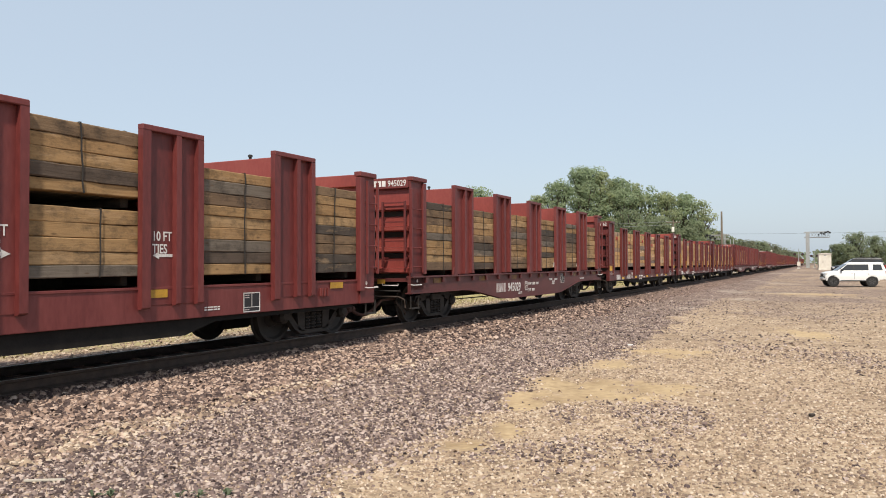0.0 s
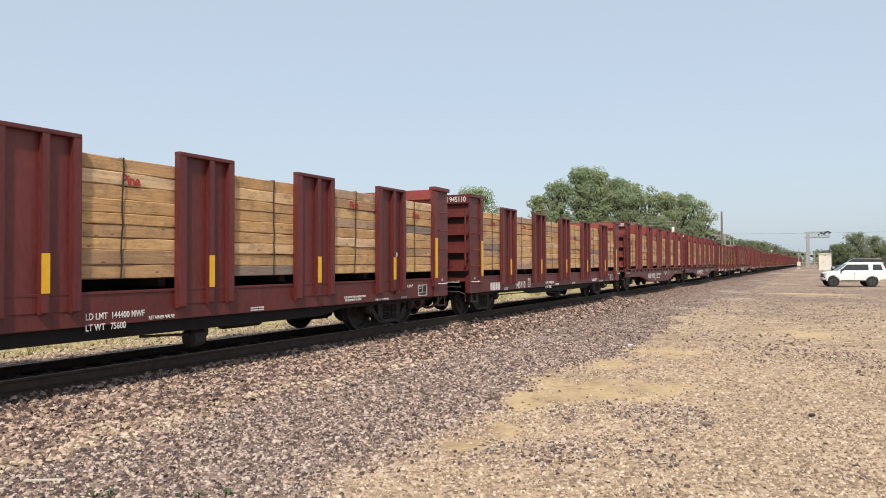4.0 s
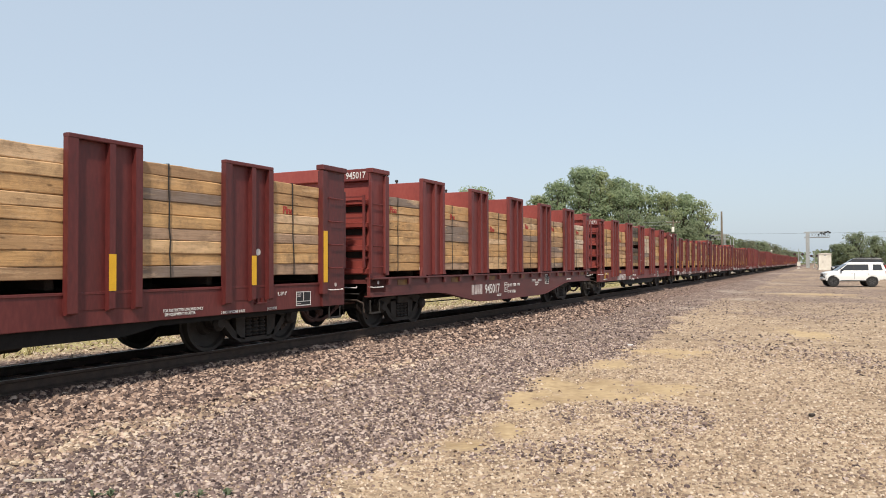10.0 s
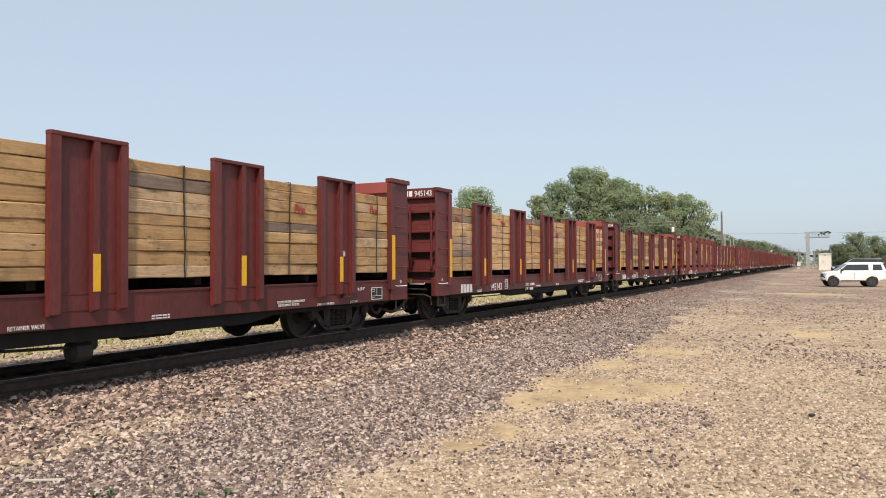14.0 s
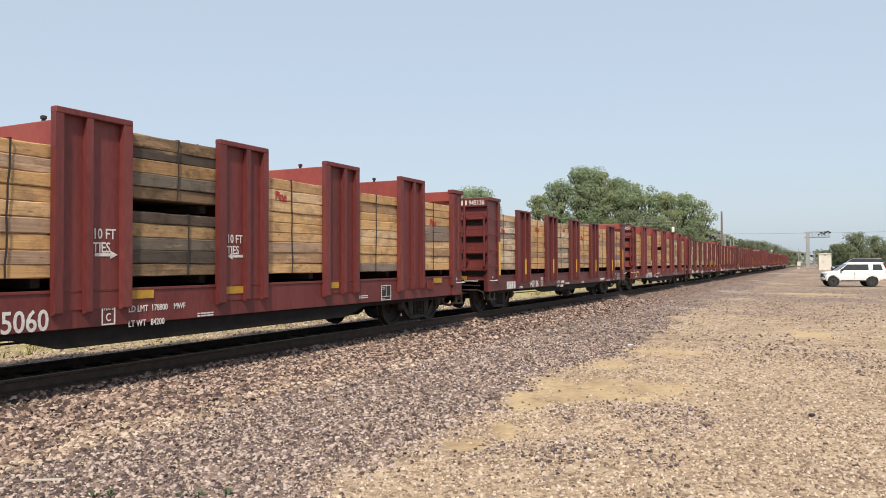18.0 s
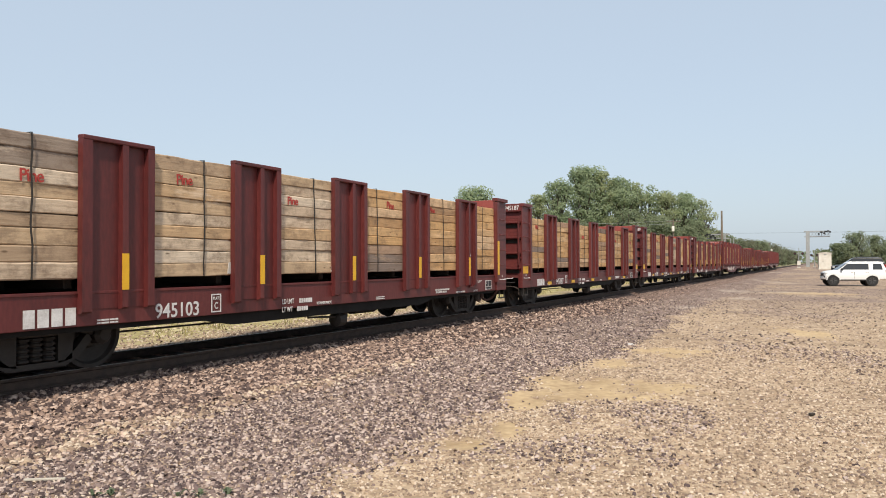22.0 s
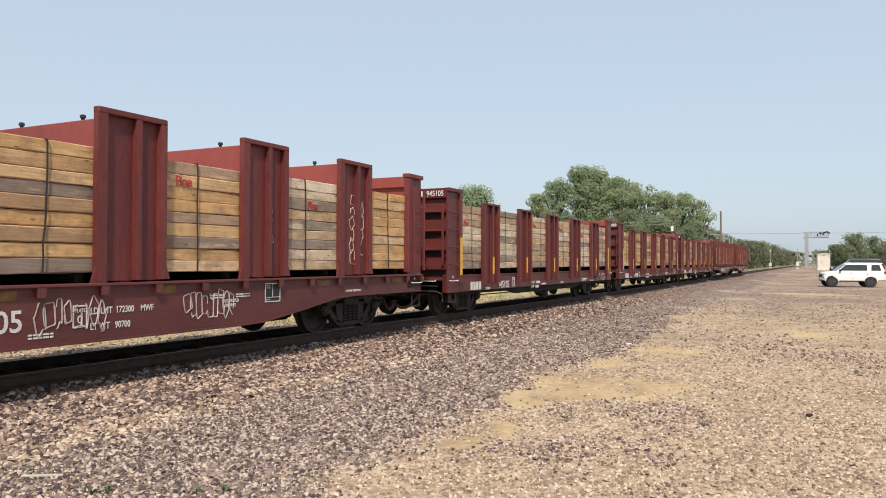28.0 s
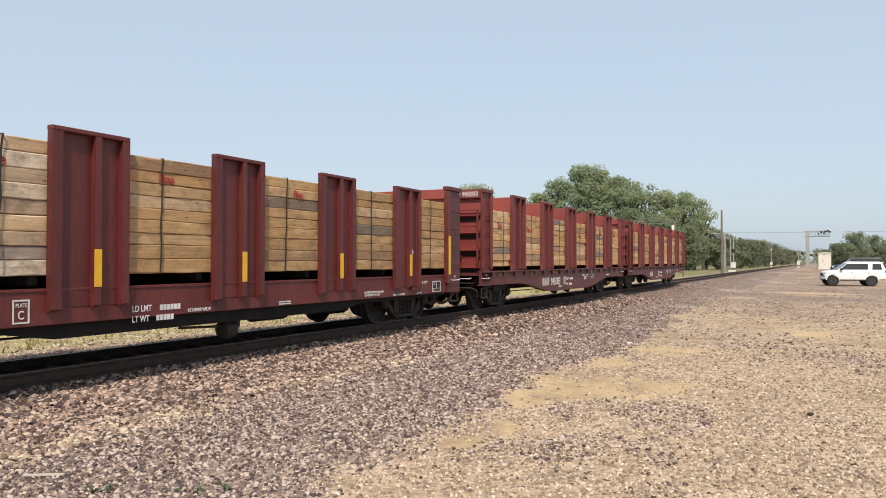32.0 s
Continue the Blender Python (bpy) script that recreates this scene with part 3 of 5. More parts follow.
# greens paler than real foliage: distance haze is put into the leaf colours
LEAVES = [leaf_material("cottonwood_leaves", (.16, .215, .13), (.31, .38, .225), (.44, .50, .32)),
          leaf_material("elm_leaves", (.18, .215, .12), (.345, .39, .215), (.46, .495, .295)),
          leaf_material("scrub_leaves", (.14, .178, .105), (.225, .265, .155), (.31, .34, .21)),
          leaf_material("hazy_scrub_leaves", (.125, .14, .095), (.205, .22, .14), (.29, .293, .195))]


def tree(x, y, height, radius, seed, leaves=4200, leaf=.42, base=.22, mat=0, label="", name="tree"):
    r = np.random.RandomState(seed)
    rnd = random.Random(seed)
    z0 = float(ground_height(np.array(x), np.array(y)))
    t = thing(name, label or "tall leafy green cottonwood beyond the track", "tree", (x, y, z0), "trees")
    g = Geo()
    lean = Vector((rnd.uniform(-.03, .03), rnd.uniform(-.03, .03), 1))
    rb = .020 * height + .05
    for i in range(5):
        h0, h1 = height * .15 * i, height * .15 * (i + 1)
        a, b = rb * (1 - .17 * i), rb * (1 - .17 * (i + 1))
        n = 8
        v = [(lean.x * h + q * math.cos(6.2832 * k / n), lean.y * h + q * math.sin(6.2832 * k / n), h) for h, q in ((h0, a), (h1, b)) for k in range(n)]
        g.add(v, [(k, (k + 1) % n, n + (k + 1) % n, n + k) for k in range(n)])
    # crown: tufts of many sizes at the ends of the limbs
    lumps = []
    for i in range(int(34 + radius * 12)):
        u = rnd.uniform(base + .06, .95)
        wide = math.sin(math.pi * min(1, max(0, (u - base * .6) / (1.06 - base * .6)))) ** .6
        a, d = rnd.uniform(0, 6.283), radius * wide * rnd.uniform(.05, .9)
        c = np.array([d * math.cos(a), d * math.sin(a), height * u])
        q = radius * rnd.choice((.15, .19, .24, .30, .38)) * rnd.uniform(.85, 1.15)
        c[2] = min(c[2], height - q * .8)
        lumps.append((c, q))
        mid = Vector((lean.x * c[2] * .7, lean.y * c[2] * .7, c[2] * .62))
        g.tube([mid, (mid + Vector(c)) / 2 + Vector((0, 0, -.15 * q)), Vector(c)], .030 * radius * rnd.uniform(.5, 1), 5)
    lumps.append((np.array([0, 0, height - radius * .30]), radius * .30))
    part("trunk", g.mesh("trunk", BARK, True), t, "grey trunk and limbs")
    w = np.array([s * s for _, s in lumps])
    pick = r.choice(len(lumps), leaves, p=w / w.sum())
    d = r.normal(size=(leaves, 3))
    d /= np.linalg.norm(d, axis=1)[:, None]
    rad = r.uniform(.3, 1.15, leaves) ** .6
    cen = np.array([c for c, _ in lumps])[pick] + d * (np.array([s for _, s in lumps])[pick] * rad)[:, None] * np.array([1.1, 1.1, .85])
    # loose sprays between the tufts
    loose = r.uniform(size=leaves) < .14
    u = r.uniform(base + .04, .96, leaves)
    wide = np.sin(np.pi * np.clip((u - base * .6) / (1.06 - base * .6), 0, 1)) ** .6 * radius * np.sqrt(r.uniform(0, 1, leaves)) * .98
    a = r.uniform(0, 6.283, leaves)
    cen[loose] = np.stack([wide * np.cos(a), wide * np.sin(a), u * height], 1)[loose]
    cen[:, 2] = np.maximum(cen[:, 2], height * base * .6)
    nrm = d * .9 + r.normal(size=(leaves, 3)) * .32 + np.array([-.45, -.25, .55])
    nrm /= np.linalg.norm(nrm, axis=1)[:, None]
    ax = np.cross(nrm, r.normal(size=(leaves, 3)))
    ax /= np.linalg.norm(ax, axis=1)[:, None]
    bx = np.cross(nrm, ax)
    sz = leaf * r.uniform(.5, 1.25, leaves)[:, None]
    p = np.stack([cen - ax * sz * .5, cen - bx * sz * .32 + nrm * sz * .1, cen + ax * sz * .5, cen + bx * sz * .32 + nrm * sz * .1], 1)
    me = bpy.data.meshes.new("crown")
    me.from_pydata(p.reshape(-1, 3).tolist(), [], np.arange(leaves * 4).reshape(-1, 4).tolist())
    me.materials.append(LEAVES[mat])
    part("crown", me, t, "dense leafy crown")


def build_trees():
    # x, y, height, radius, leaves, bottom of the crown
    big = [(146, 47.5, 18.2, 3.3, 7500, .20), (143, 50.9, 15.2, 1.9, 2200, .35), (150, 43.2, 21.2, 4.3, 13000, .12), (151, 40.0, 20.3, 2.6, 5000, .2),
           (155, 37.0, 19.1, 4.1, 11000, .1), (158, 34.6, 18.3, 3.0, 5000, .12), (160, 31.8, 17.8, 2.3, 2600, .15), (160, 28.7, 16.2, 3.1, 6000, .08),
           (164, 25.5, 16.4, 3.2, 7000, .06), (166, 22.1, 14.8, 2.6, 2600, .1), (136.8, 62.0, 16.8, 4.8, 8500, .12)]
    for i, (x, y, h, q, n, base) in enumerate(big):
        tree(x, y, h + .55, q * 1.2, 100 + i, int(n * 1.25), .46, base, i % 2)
    for i, (x, y, h, q) in enumerate([(144.4, 26.8, 10.6, 3.8), (141.0, 32.4, 12.2, 4.2), (150, 22.6, 8.6, 2.9), (150, 29, 11.4, 4.2), (157, 22.5, 10.0, 3.2), (170, 19.0, 7.5, 3.0), (139, 41, 10, 4)]):
        tree(x, y, h, q, 140 + i, 4200, .46, .04, 2, "dense lower green tree beside the track", "small_tree")
    for i, (x, y, h, q) in enumerate([(195, -7.4, 8.3, 3.6), (193.8, -3.6, 5.6, 2.4), (200, -11.2, 7.6, 3.4), (190.7, -5.6, 5.6, 2.6), (203, -15.5, 6.2, 3.6), (198, -1.2, 4.2, 1.8)]):
        tree(x, y, h, q, 170 + i, 3600, .40, .03, 2, "round green tree behind the parked vehicles", "small_tree")
    for i, (x, y, h, q) in enumerate([(170.2, 22, 9.6, 2.8), (175.2, 20.5, 8.9, 2.8), (179, 19.3, 8.2, 2.6), (188.3, 18.4, 7.8, 2.8), (199.9, 17.6, 7.8, 2.8), (221.2, 17.2, 8.1, 3.4), (244.2, 16.8, 8.4, 3.6),
                                      (274, 16.4, 8.9, 4.0), (314.7, 16.2, 9.1, 4.4), (386, 16.2, 9.1, 4.6), (462, 16.0, 9.0, 5.0), (616, 16.2, 8.8, 5.2), (210, 19.5, 7.0, 3.2), (232, 20, 7.6, 3.6), (258, 19.5, 8.0, 3.8), (294, 19.5, 8.4, 4.2), (345, 18, 8.6, 4.4)]):
        tree(x, y, h, q, 190 + i, 1700, .50, .02, 3 if i % 3 else 2, "green scrub tree along the far track", "small_tree")


build_trees()


def far_woods():
    """The low wooded horizon."""
    r = np.random.RandomState(9)
    n = 42000
    a = np.radians(r.uniform(-75, 135, n))
    d = np.where(r.uniform(size=n) < .6, r.uniform(520, 640, n), r.uniform(1150, 1350, n))
    x, y = d * np.cos(a), d * np.sin(a)
    top = 5.5 + 3.5 * np.sin(a * 9 + 1.0) + 2.2 * np.sin(a * 37) + 1.5 * np.sin(a * 83 + 2)
    z = np.maximum(top, 2.5) * r.uniform(0, 1, n) ** .7 * np.where(d > 1000, 1.8, 1)
    keep = np.abs(y - TRACK_Y) > 5
    c = np.stack([x, y, z], 1)[keep]
    k = len(c)
    s = r.uniform(.7, 1.7, k) * np.where(d[keep] > 1000, 1.9, 1)
    u = np.stack([-np.sin(a[keep]), np.cos(a[keep]), r.uniform(-.4, .4, k)], 1)
    w = np.stack([r.uniform(-.5, .5, k), r.uniform(-.5, .5, k), np.ones(k)], 1)
    p = np.stack([c - u * s[:, None], c - w * s[:, None] * .6, c + u * s[:, None], c + w * s[:, None] * .6], 1)
    me = bpy.data.meshes.new("far_woods")
    me.from_pydata(p.reshape(-1, 3).tolist(), [], np.arange(k * 4).reshape(-1, 4).tolist())
    me.materials.append(LEAVES[2])
    tagged(new("far_woods", me), "low hazy line of woods on the horizon", "woods", kind="stuff")


far_woods()


# ---------------------------------------------------------------- poles, wires and signals
POLE_WOOD = material("weathered_pole", [(0.3, (.10, .08, .06)), (0.7, (.22, .18, .14))], scale=3, stretch=(2, 2, .3), rough=.9, bump=.4)
GALV = material("galvanised_steel", [(0.3, (.27, .28, .28)), (0.7, (.42, .43, .43))], scale=4, rough=.6, metal=.2, bump=.05)
PALE_BOX = material("pale_cabinet_paint", [(0.3, (.56, .52, .45)), (0.7, (.72, .69, .62))], scale=2, rough=.6, bump=.05)
SIGNAL_BLACK = plain("signal_black", (.015, .015, .016), .6)


def utility_pole(x, y, height, arm, label, can=False):
    p = thing("utility_pole", label, "utility pole", (x, y, ground_at(x, y)), "poles")
    part("pole", Geo().lathe([(.17, 0), (.15, height * .5), (.11, height)], "z", 10).mesh("pole", POLE_WOOD, True), p)
    if arm:
        part("cross_arm", Geo().box(-.06, .06, -1.2, 1.2, height - .55, height - .42, .01).mesh("cross_arm", POLE_WOOD), p)
        for k in (-1.1, -.55, .55, 1.1):
            part("insulator", shared("insulator", lambda: Geo().lathe([(.03, 0), (.06, .04), (.05, .1), (.02, .15)], "z", 8), PALE_BOX), p, at=(0, k, height - .42))
    if can:
        part("transformer", Geo().lathe([(.18, 0), (.24, .05), (.24, .85), (.18, .92)], "z", 14, (-.32, 0, height - 2.2)).mesh("transformer", PALE_BOX, True), p, "pale transformer can")
    return p


utility_pole(106.0, 11.74, 8.50, False, "bare weathered wooden pole beside the track")
utility_pole(134.0, 22.8, 9.3, True, "wooden utility pole with a pale transformer", True)
utility_pole(205.0, 40.0, 9.6, True, "distant wooden utility pole with a cross arm")
utility_pole(214.6, -26.0, 9.4, True, "distant wooden utility pole with a cross arm")


def wire(a, b, sag, label, mat=SIGNAL_BLACK):
    a, b = Vector(a), Vector(b)
    pts = [a.lerp(b, i / 14) - Vector((0, 0, sag * 4 * (i / 14) * (1 - i / 14))) for i in range(15)]
    tagged(new("power_line", Geo().tube(pts, .022, 5).mesh("power_line", mat)), label, "power line", "wires")


for dz in (0, -.55):
    wire((128.2, 58, 9.3 + dz), (134.0, 22.8, 8.9 + dz), .5, "thin pale power line between utility poles", GALV)
    wire((134.0, 22.8, 8.9 + dz), (205, 40, 9.3 + dz), 1.0, "thin pale power line between utility poles", GALV)
wire((205, 40, 9.5), (214.6, -26, 9.3), .35, "dark cable crossing over the road")


def mast_signal(name, x, y, height, label, heads, box=False):
    m = thing(name, label, "crossing signal", (x, y, ground_at(x, y)), "signals")
    part("mast", Geo().lathe([(.09, 0), (.07, height)], "z", 10).mesh("mast", GALV, True), m)
    part("footing", Geo().box(-.3, .3, -.3, .3, 0, .25, .02).mesh("footing", PALE_BOX), m)
    for dy, z in heads:
        h = part("signal_head", shared("signal_head", lambda: Geo().lathe([(.27, 0), (.30, .03), (.30, .06), (.1, .16)], "x", 16), SIGNAL_BLACK, True), m, "round black signal head", at=(-.12, dy, z))
        part("lens", shared("signal_lens", lambda: Geo().lathe([(.10, -.02), (.11, .0)], "x", 12), plain("dark_red_lens", (.12, .01, .01), .3)), h)
    if heads:
        part("bracket", Geo().box(-.05, .05, -.75, .75, heads[0][1] - .04, heads[0][1] + .04).mesh("bracket", GALV), m)
    if box:
        part("relay_box", Geo().box(-.28, .28, -.33, .33, .6, 1.5, .03).mesh("relay_box", PALE_BOX), m, "pale relay box")
    return m


mast_signal("crossing_signal", 177.0, 4.13, 4.3, "crossing signal with round black heads beside the road", [(-.75, 3.1), (.75, 3.1)], True)
mast_signal("crossing_signal", 126.0, 12.21, 5.45, "tall grey signal mast with a relay box", [(.0, 3.3)], True)
mast_signal("crossing_signal", 125.0, 12.55, 5.4, "slim grey signal mast beside the track", [], False)
mast_signal("crossing_signal", 200.0, 1.3, 4.1, "crossing signal with paired black heads beyond the road", [(-.6, 2.9), (.6, 2.9)], False)
mast_signal("signal_lamp", 235.9, 12.6, 4.9, "grey mast with a white lamp at its top", [], True)
part("lamp", Geo().lathe([(.1, 0), (.26, .1), (.26, .45), (.1, .55)], "z", 12).mesh("lamp", PALE_BOX, True), bpy.data.objects["signal_lamp"], "white lamp", at=(0, 0, 4.8))


def signal_bridge(x, y, height, reach, label, deep=.9, stout=.2):
    """Cantilever over the track with signal heads."""
    s = thing("signal_cantilever", label, "railway signal", (x, y, ground_at(x, y)), "signals")
    for dx in (-.3, .3):
        part("column", Geo().box(dx - stout, dx + stout, -stout * 1.4, stout * 1.4, 0, height, .01).mesh("column", GALV), s)
    for z in (height - deep - .1, height - .1):
        for dx in (-.3, .3):
            a, b = sorted((-.8 if reach > 0 else .8, reach))
            part("chord", Geo().box(dx - .1, dx + .1, a, b, z - .1, z + .1).mesh("chord", GALV), s)
    n = 7
    for i in range(n):
        a, b = reach * i / n, reach * (i + 1) / n
        part("brace", Geo().tube([(-.3, a, height - deep - .1), (-.3, b, height - .1)], .04, 5).mesh("brace", GALV), s)
        part("brace", Geo().tube([(.3, b, height - deep - .1), (.3, a, height - .1)], .04, 5).mesh("brace", GALV), s)
    part("walkway", Geo().box(-.4, .4, *sorted((0, reach)), height - deep - .12, height - deep - .07).mesh("walkway", GALV), s)
    for f, z, w in ((.50, -.75, .2), (.62, -.35, .3), (.74, -.6, .2), (.82, -.2, .34), (.92, -.05, .22), (1.0, -.3, .26)):
        part("signal_head", Geo().box(-.65, -.45, reach * f - w, reach * f + w, height + z - .22, height + z + .16, .04).mesh("signal_head", SIGNAL_BLACK), s, "black signal head")
        part("head_bracket", Geo().tube([(-.55, reach * f, height + z - .2), (-.3, reach * f, height - deep - .1)], .03, 5).mesh("head_bracket", SIGNAL_BLACK), s)
    part("ladder", Geo().box(-.46, -.42, -.25, -.22, 0, height - 1).box(-.46, -.42, .22, .25, 0, height - 1).mesh("ladder", GALV), s)
    return s


signal_bridge(206, 2.76, 8.95, -4.9, "grey steel signal cantilever with black signal heads", 1.35, .3)
signal_bridge(158, 16.9, 7.4, 3.6, "grey signal cantilever before the trees", .8, .07)


def signal_hut(x, y, turn):
    h = thing("signal_hut", "pale metal signal hut beside the crossing", "signal hut", (x, y, ground_at(x, y)), turn=turn)
    part("plinth", Geo().box(-1.25, 1.25, -1.05, 1.05, 0, .3, .02).mesh("plinth", PALE_BOX), h, "concrete plinth")
    part("wall", Geo().box(-1.15, 1.15, -.98, .98, .3, 2.75, .02).mesh("wall", PALE_BOX), h)
    part("roof", Geo().prism([(-1.1, 2.75), (1.1, 2.75), (1.1, 2.87), (0, 2.99), (-1.1, 2.87)], "x", -1.27, 1.27).mesh("roof", PALE_BOX), h, "shallow metal roof")
    d = part("door", Geo().box(-1.175, -1.15, -.45, .45, .4, 2.4, .005).mesh("door", PALE_BOX), h, "plain metal door")
    part("handle", Geo().box(-1.22, -1.175, .3, .36, 1.3, 1.45).mesh("handle", SIGNAL_BLACK), d)
    part("vent", Geo().box(-1.17, -1.152, -.2, .2, 2.45, 2.65).mesh("vent", GALV), h)


signal_hut(146.5, -.65, 4)


# ---------------------------------------------------------------- parked vehicles
CAR_WHITE = material("white_car_paint", [(0.3, (.70, .70, .69)), (0.7, (.80, .80, .79))], scale=1, rough=.25, bump=0)
CAR_BLACK = material("black_car_paint", [(0.3, (.012, .012, .013)), (0.7, (.022, .022, .024))], scale=1, rough=.22, bump=0)
GLASS = plain("dark_car_glass", (.035, .04, .045), .12)
TRIM = plain("black_car_trim", (.02, .02, .02), .6)
TAIL = plain("red_tail_lens", (.28, .015, .012), .25)
HEAD = plain("clear_head_lens", (.55, .56, .56), .15)


def loft(g, rings):
    """Skin through rings of equal length, closed at both ends."""
    n = len(rings[0])
    v = [p for r in rings for p in r]
    f = [(k * n + i, k * n + (i + 1) % n, (k + 1) * n + (i + 1) % n, (k + 1) * n + i) for k in range(len(rings) - 1) for i in range(n)]
    f += [tuple(range(n)), tuple(range(len(v) - 1, len(v) - n - 1, -1))]
    return g.add(v, f)


def sport_utility(x, y, turn, paint, label, size=1.0):
    """A tall boxy car with upright glass and black trim; local x points forward."""
    c = thing("parked_car", label, "car", (x, y, ground_at(x, y)), "parked cars", turn=turn)
    c.scale = (size,) * 3

    def section(px, w, z0, z1, top):
        return [(px, -w, z0), (px, -w - .03, z0 + .25), (px, -w - .02, (z0 + z1) / 2), (px, -w + .02, z1 - .05), (px, -top, z1), (px, -top * .5, z1 + .025), (px, top * .5, z1 + .025), (px, top, z1),
                (px, w - .02, z1 - .05), (px, w + .02, (z0 + z1) / 2), (px, w + .03, z0 + .25), (px, w, z0)]
    g = Geo()
    loft(g, [section(-2.28, .76, .66, 1.10, .68), section(-2.20, .88, .56, 1.16, .78), section(-1.2, .91, .48, 1.18, .84), section(.55, .91, .48, 1.17, .84),
             section(.95, .91, .48, 1.15, .82), section(1.50, .89, .50, 1.09, .76), section(1.72, .82, .54, 1.03, .68), section(1.82, .68, .58, .97, .58)])
    part("body", g.mesh("body", paint, True), c)

    def ring(p0, p1, w, z):
        return [(p0, -w, z), (p1, -w, z), (p1, w, z), (p0, w, z)]
    cab = Geo()
    loft(cab, [ring(-2.22, .98, .83, 1.15), ring(-2.10, .62, .773, 1.40), ring(-1.98, .26, .71, 1.68), ring(-1.92, .10, .67, 1.75), ring(-1.75, -.08, .56, 1.79)])
    part("cabin", cab.mesh("cabin", paint, True), c)

    def pane(q, s, out):
        return Geo().add([(px, s * (py + out), pz) for px, py, pz in q] + [(px, s * (py - .03), pz) for px, py, pz in q], [(0, 1, 2, 3), (7, 6, 5, 4), (0, 1, 5, 4), (1, 2, 6, 5), (2, 3, 7, 6), (3, 0, 4, 7)])
    side = lambda z: .83 - (z - 1.15) / .53 * .12
    for s in (-1, 1):
        for low, high in (((-.10, .78), (-.10, .30)), ((-1.06, -.14), (-1.06, -.14)), ((-1.96, -1.32), (-1.86, -1.36))):
            q = [(low[0], side(1.20), 1.20), (low[1], side(1.20), 1.20), (high[1], side(1.62), 1.62), (high[0], side(1.62), 1.62)]
            part("side_window", pane(q, s, .008).mesh("side_window", GLASS), c, "dark tinted glass")
        q = [(-.14, side(1.20), 1.20), (-.10, side(1.20), 1.20), (-.10, side(1.62), 1.62), (-.14, side(1.62), 1.62)]
        part("pillar", pane(q, s, .010).mesh("pillar", TRIM), c, "black door pillar")
        part("mirror", Geo().box(.62, .78, *sorted((s * .90, s * 1.08)), 1.14, 1.30, .03).mesh("mirror", TRIM), c)
        part("running_board", Geo().box(-.85, .80, *sorted((s * .96, s * .78)), .40, .49, .02).mesh("running_board", TRIM), c, "black running board")
        part("roof_rail", Geo().tube([(-1.85, s * .60, 1.74), (-1.75, s * .60, 1.82), (-.15, s * .60, 1.82), (-.02, s * .60, 1.74)], .022).mesh("roof_rail", TRIM), c)
        part("headlight", Geo().box(1.60, 1.79, *sorted((s * .56, s * .845)), .88, 1.00, .02).mesh("headlight", HEAD), c, "clear headlight")
        part("fog_lamp_surround", Geo().box(1.72, 1.835, *sorted((s * .50, s * .76)), .62, .76, .02).mesh("fog_lamp_surround", TRIM), c)
        part("tail_light", Geo().box(-2.29, -2.12, *sorted((s * .66, s * .895)), .95, 1.16, .02).mesh("tail_light", TAIL), c, "red tail light")
        for px in (-.13, -1.05):
            part("door_line", Geo().box(px, px + .012, *sorted((s * .942, s * .90)), .56, 1.10).mesh("door_line", TRIM), c)
            part("door_handle", Geo().box(px + .06, px + .22, *sorted((s * .945, s * .88)), 1.02, 1.05, .005).mesh("door_handle", paint), c)
        for px in (-1.25, 1.25):
            wheel = part("wheel", shared("car_tyre/%d" % s, lambda: Geo().lathe([(.22, s * .0), (.36, s * .02), (.405, s * .05), (.405, s * .20), (.37, s * .245), (.25, s * .235)], "y", 24), RUBBER, True), c, "black tyre", at=(px, s * .70, .402))
            rim = part("rim", shared("car_rim/%d" % s, lambda: Geo().lathe([(.06, s * .20), (.20, s * .215), (.245, s * .24), (.235, s * .25), (.10, s * .235)], "y", 16), plain("dark_alloy", (.05, .05, .05), .4, .5), True), wheel)
            for j in range(6):
                part("spoke", shared("car_spoke/%d" % s, lambda: Geo().box(.05, .235, *sorted((s * .238, s * .258)), -.022, .022, .004), plain("bright_alloy", (.10, .10, .10), .35, .6)), rim, turn=(0, j * math.pi / 3, 0))
            arch = Geo()
            pts = [(px + .475 * math.cos(a * math.pi / 10), .44 + .475 * math.sin(a * math.pi / 10)) for a in range(11)]
            pts += [(px + .40 * math.cos(a * math.pi / 10), .44 + .40 * math.sin(a * math.pi / 10)) for a in range(10, -1, -1)]
            for a in range(10):
                arch.prism([pts[a], pts[a + 1], pts[20 - a], pts[21 - a]], "y", *sorted((s * .86, s * .945)))
            part("wheel_arch", arch.mesh("wheel_arch", paint), c, "flared wheel arch")
            part("wheel_well", Geo().prism(pts[:11], "y", *sorted((s * .70, s * .925))).mesh("wheel_well", TRIM), c, "dark wheel well")
    part("bumper", Geo().box(1.60, 1.87, -.74, .74, .50, .68, .05).mesh("bumper", paint), c)
    part("skid_plate", Geo().box(1.58, 1.84, -.50, .50, .42, .52, .03).mesh("skid_plate", TRIM), c)
    part("rear_bumper", Geo().box(-2.36, -2.10, -.80, .80, .50, .70, .05).mesh("rear_bumper", paint), c)
    part("grille", Geo().box(1.76, 1.845, -.48, .48, .72, .92, .02).mesh("grille", TRIM), c)
    part("spoiler", Geo().box(-2.12, -1.80, -.62, .62, 1.70, 1.75, .015).mesh("spoiler", paint), c)
    w = [(.945, -.74, 1.20), (.945, .74, 1.20), (.31, .66, 1.65), (.31, -.66, 1.65)]
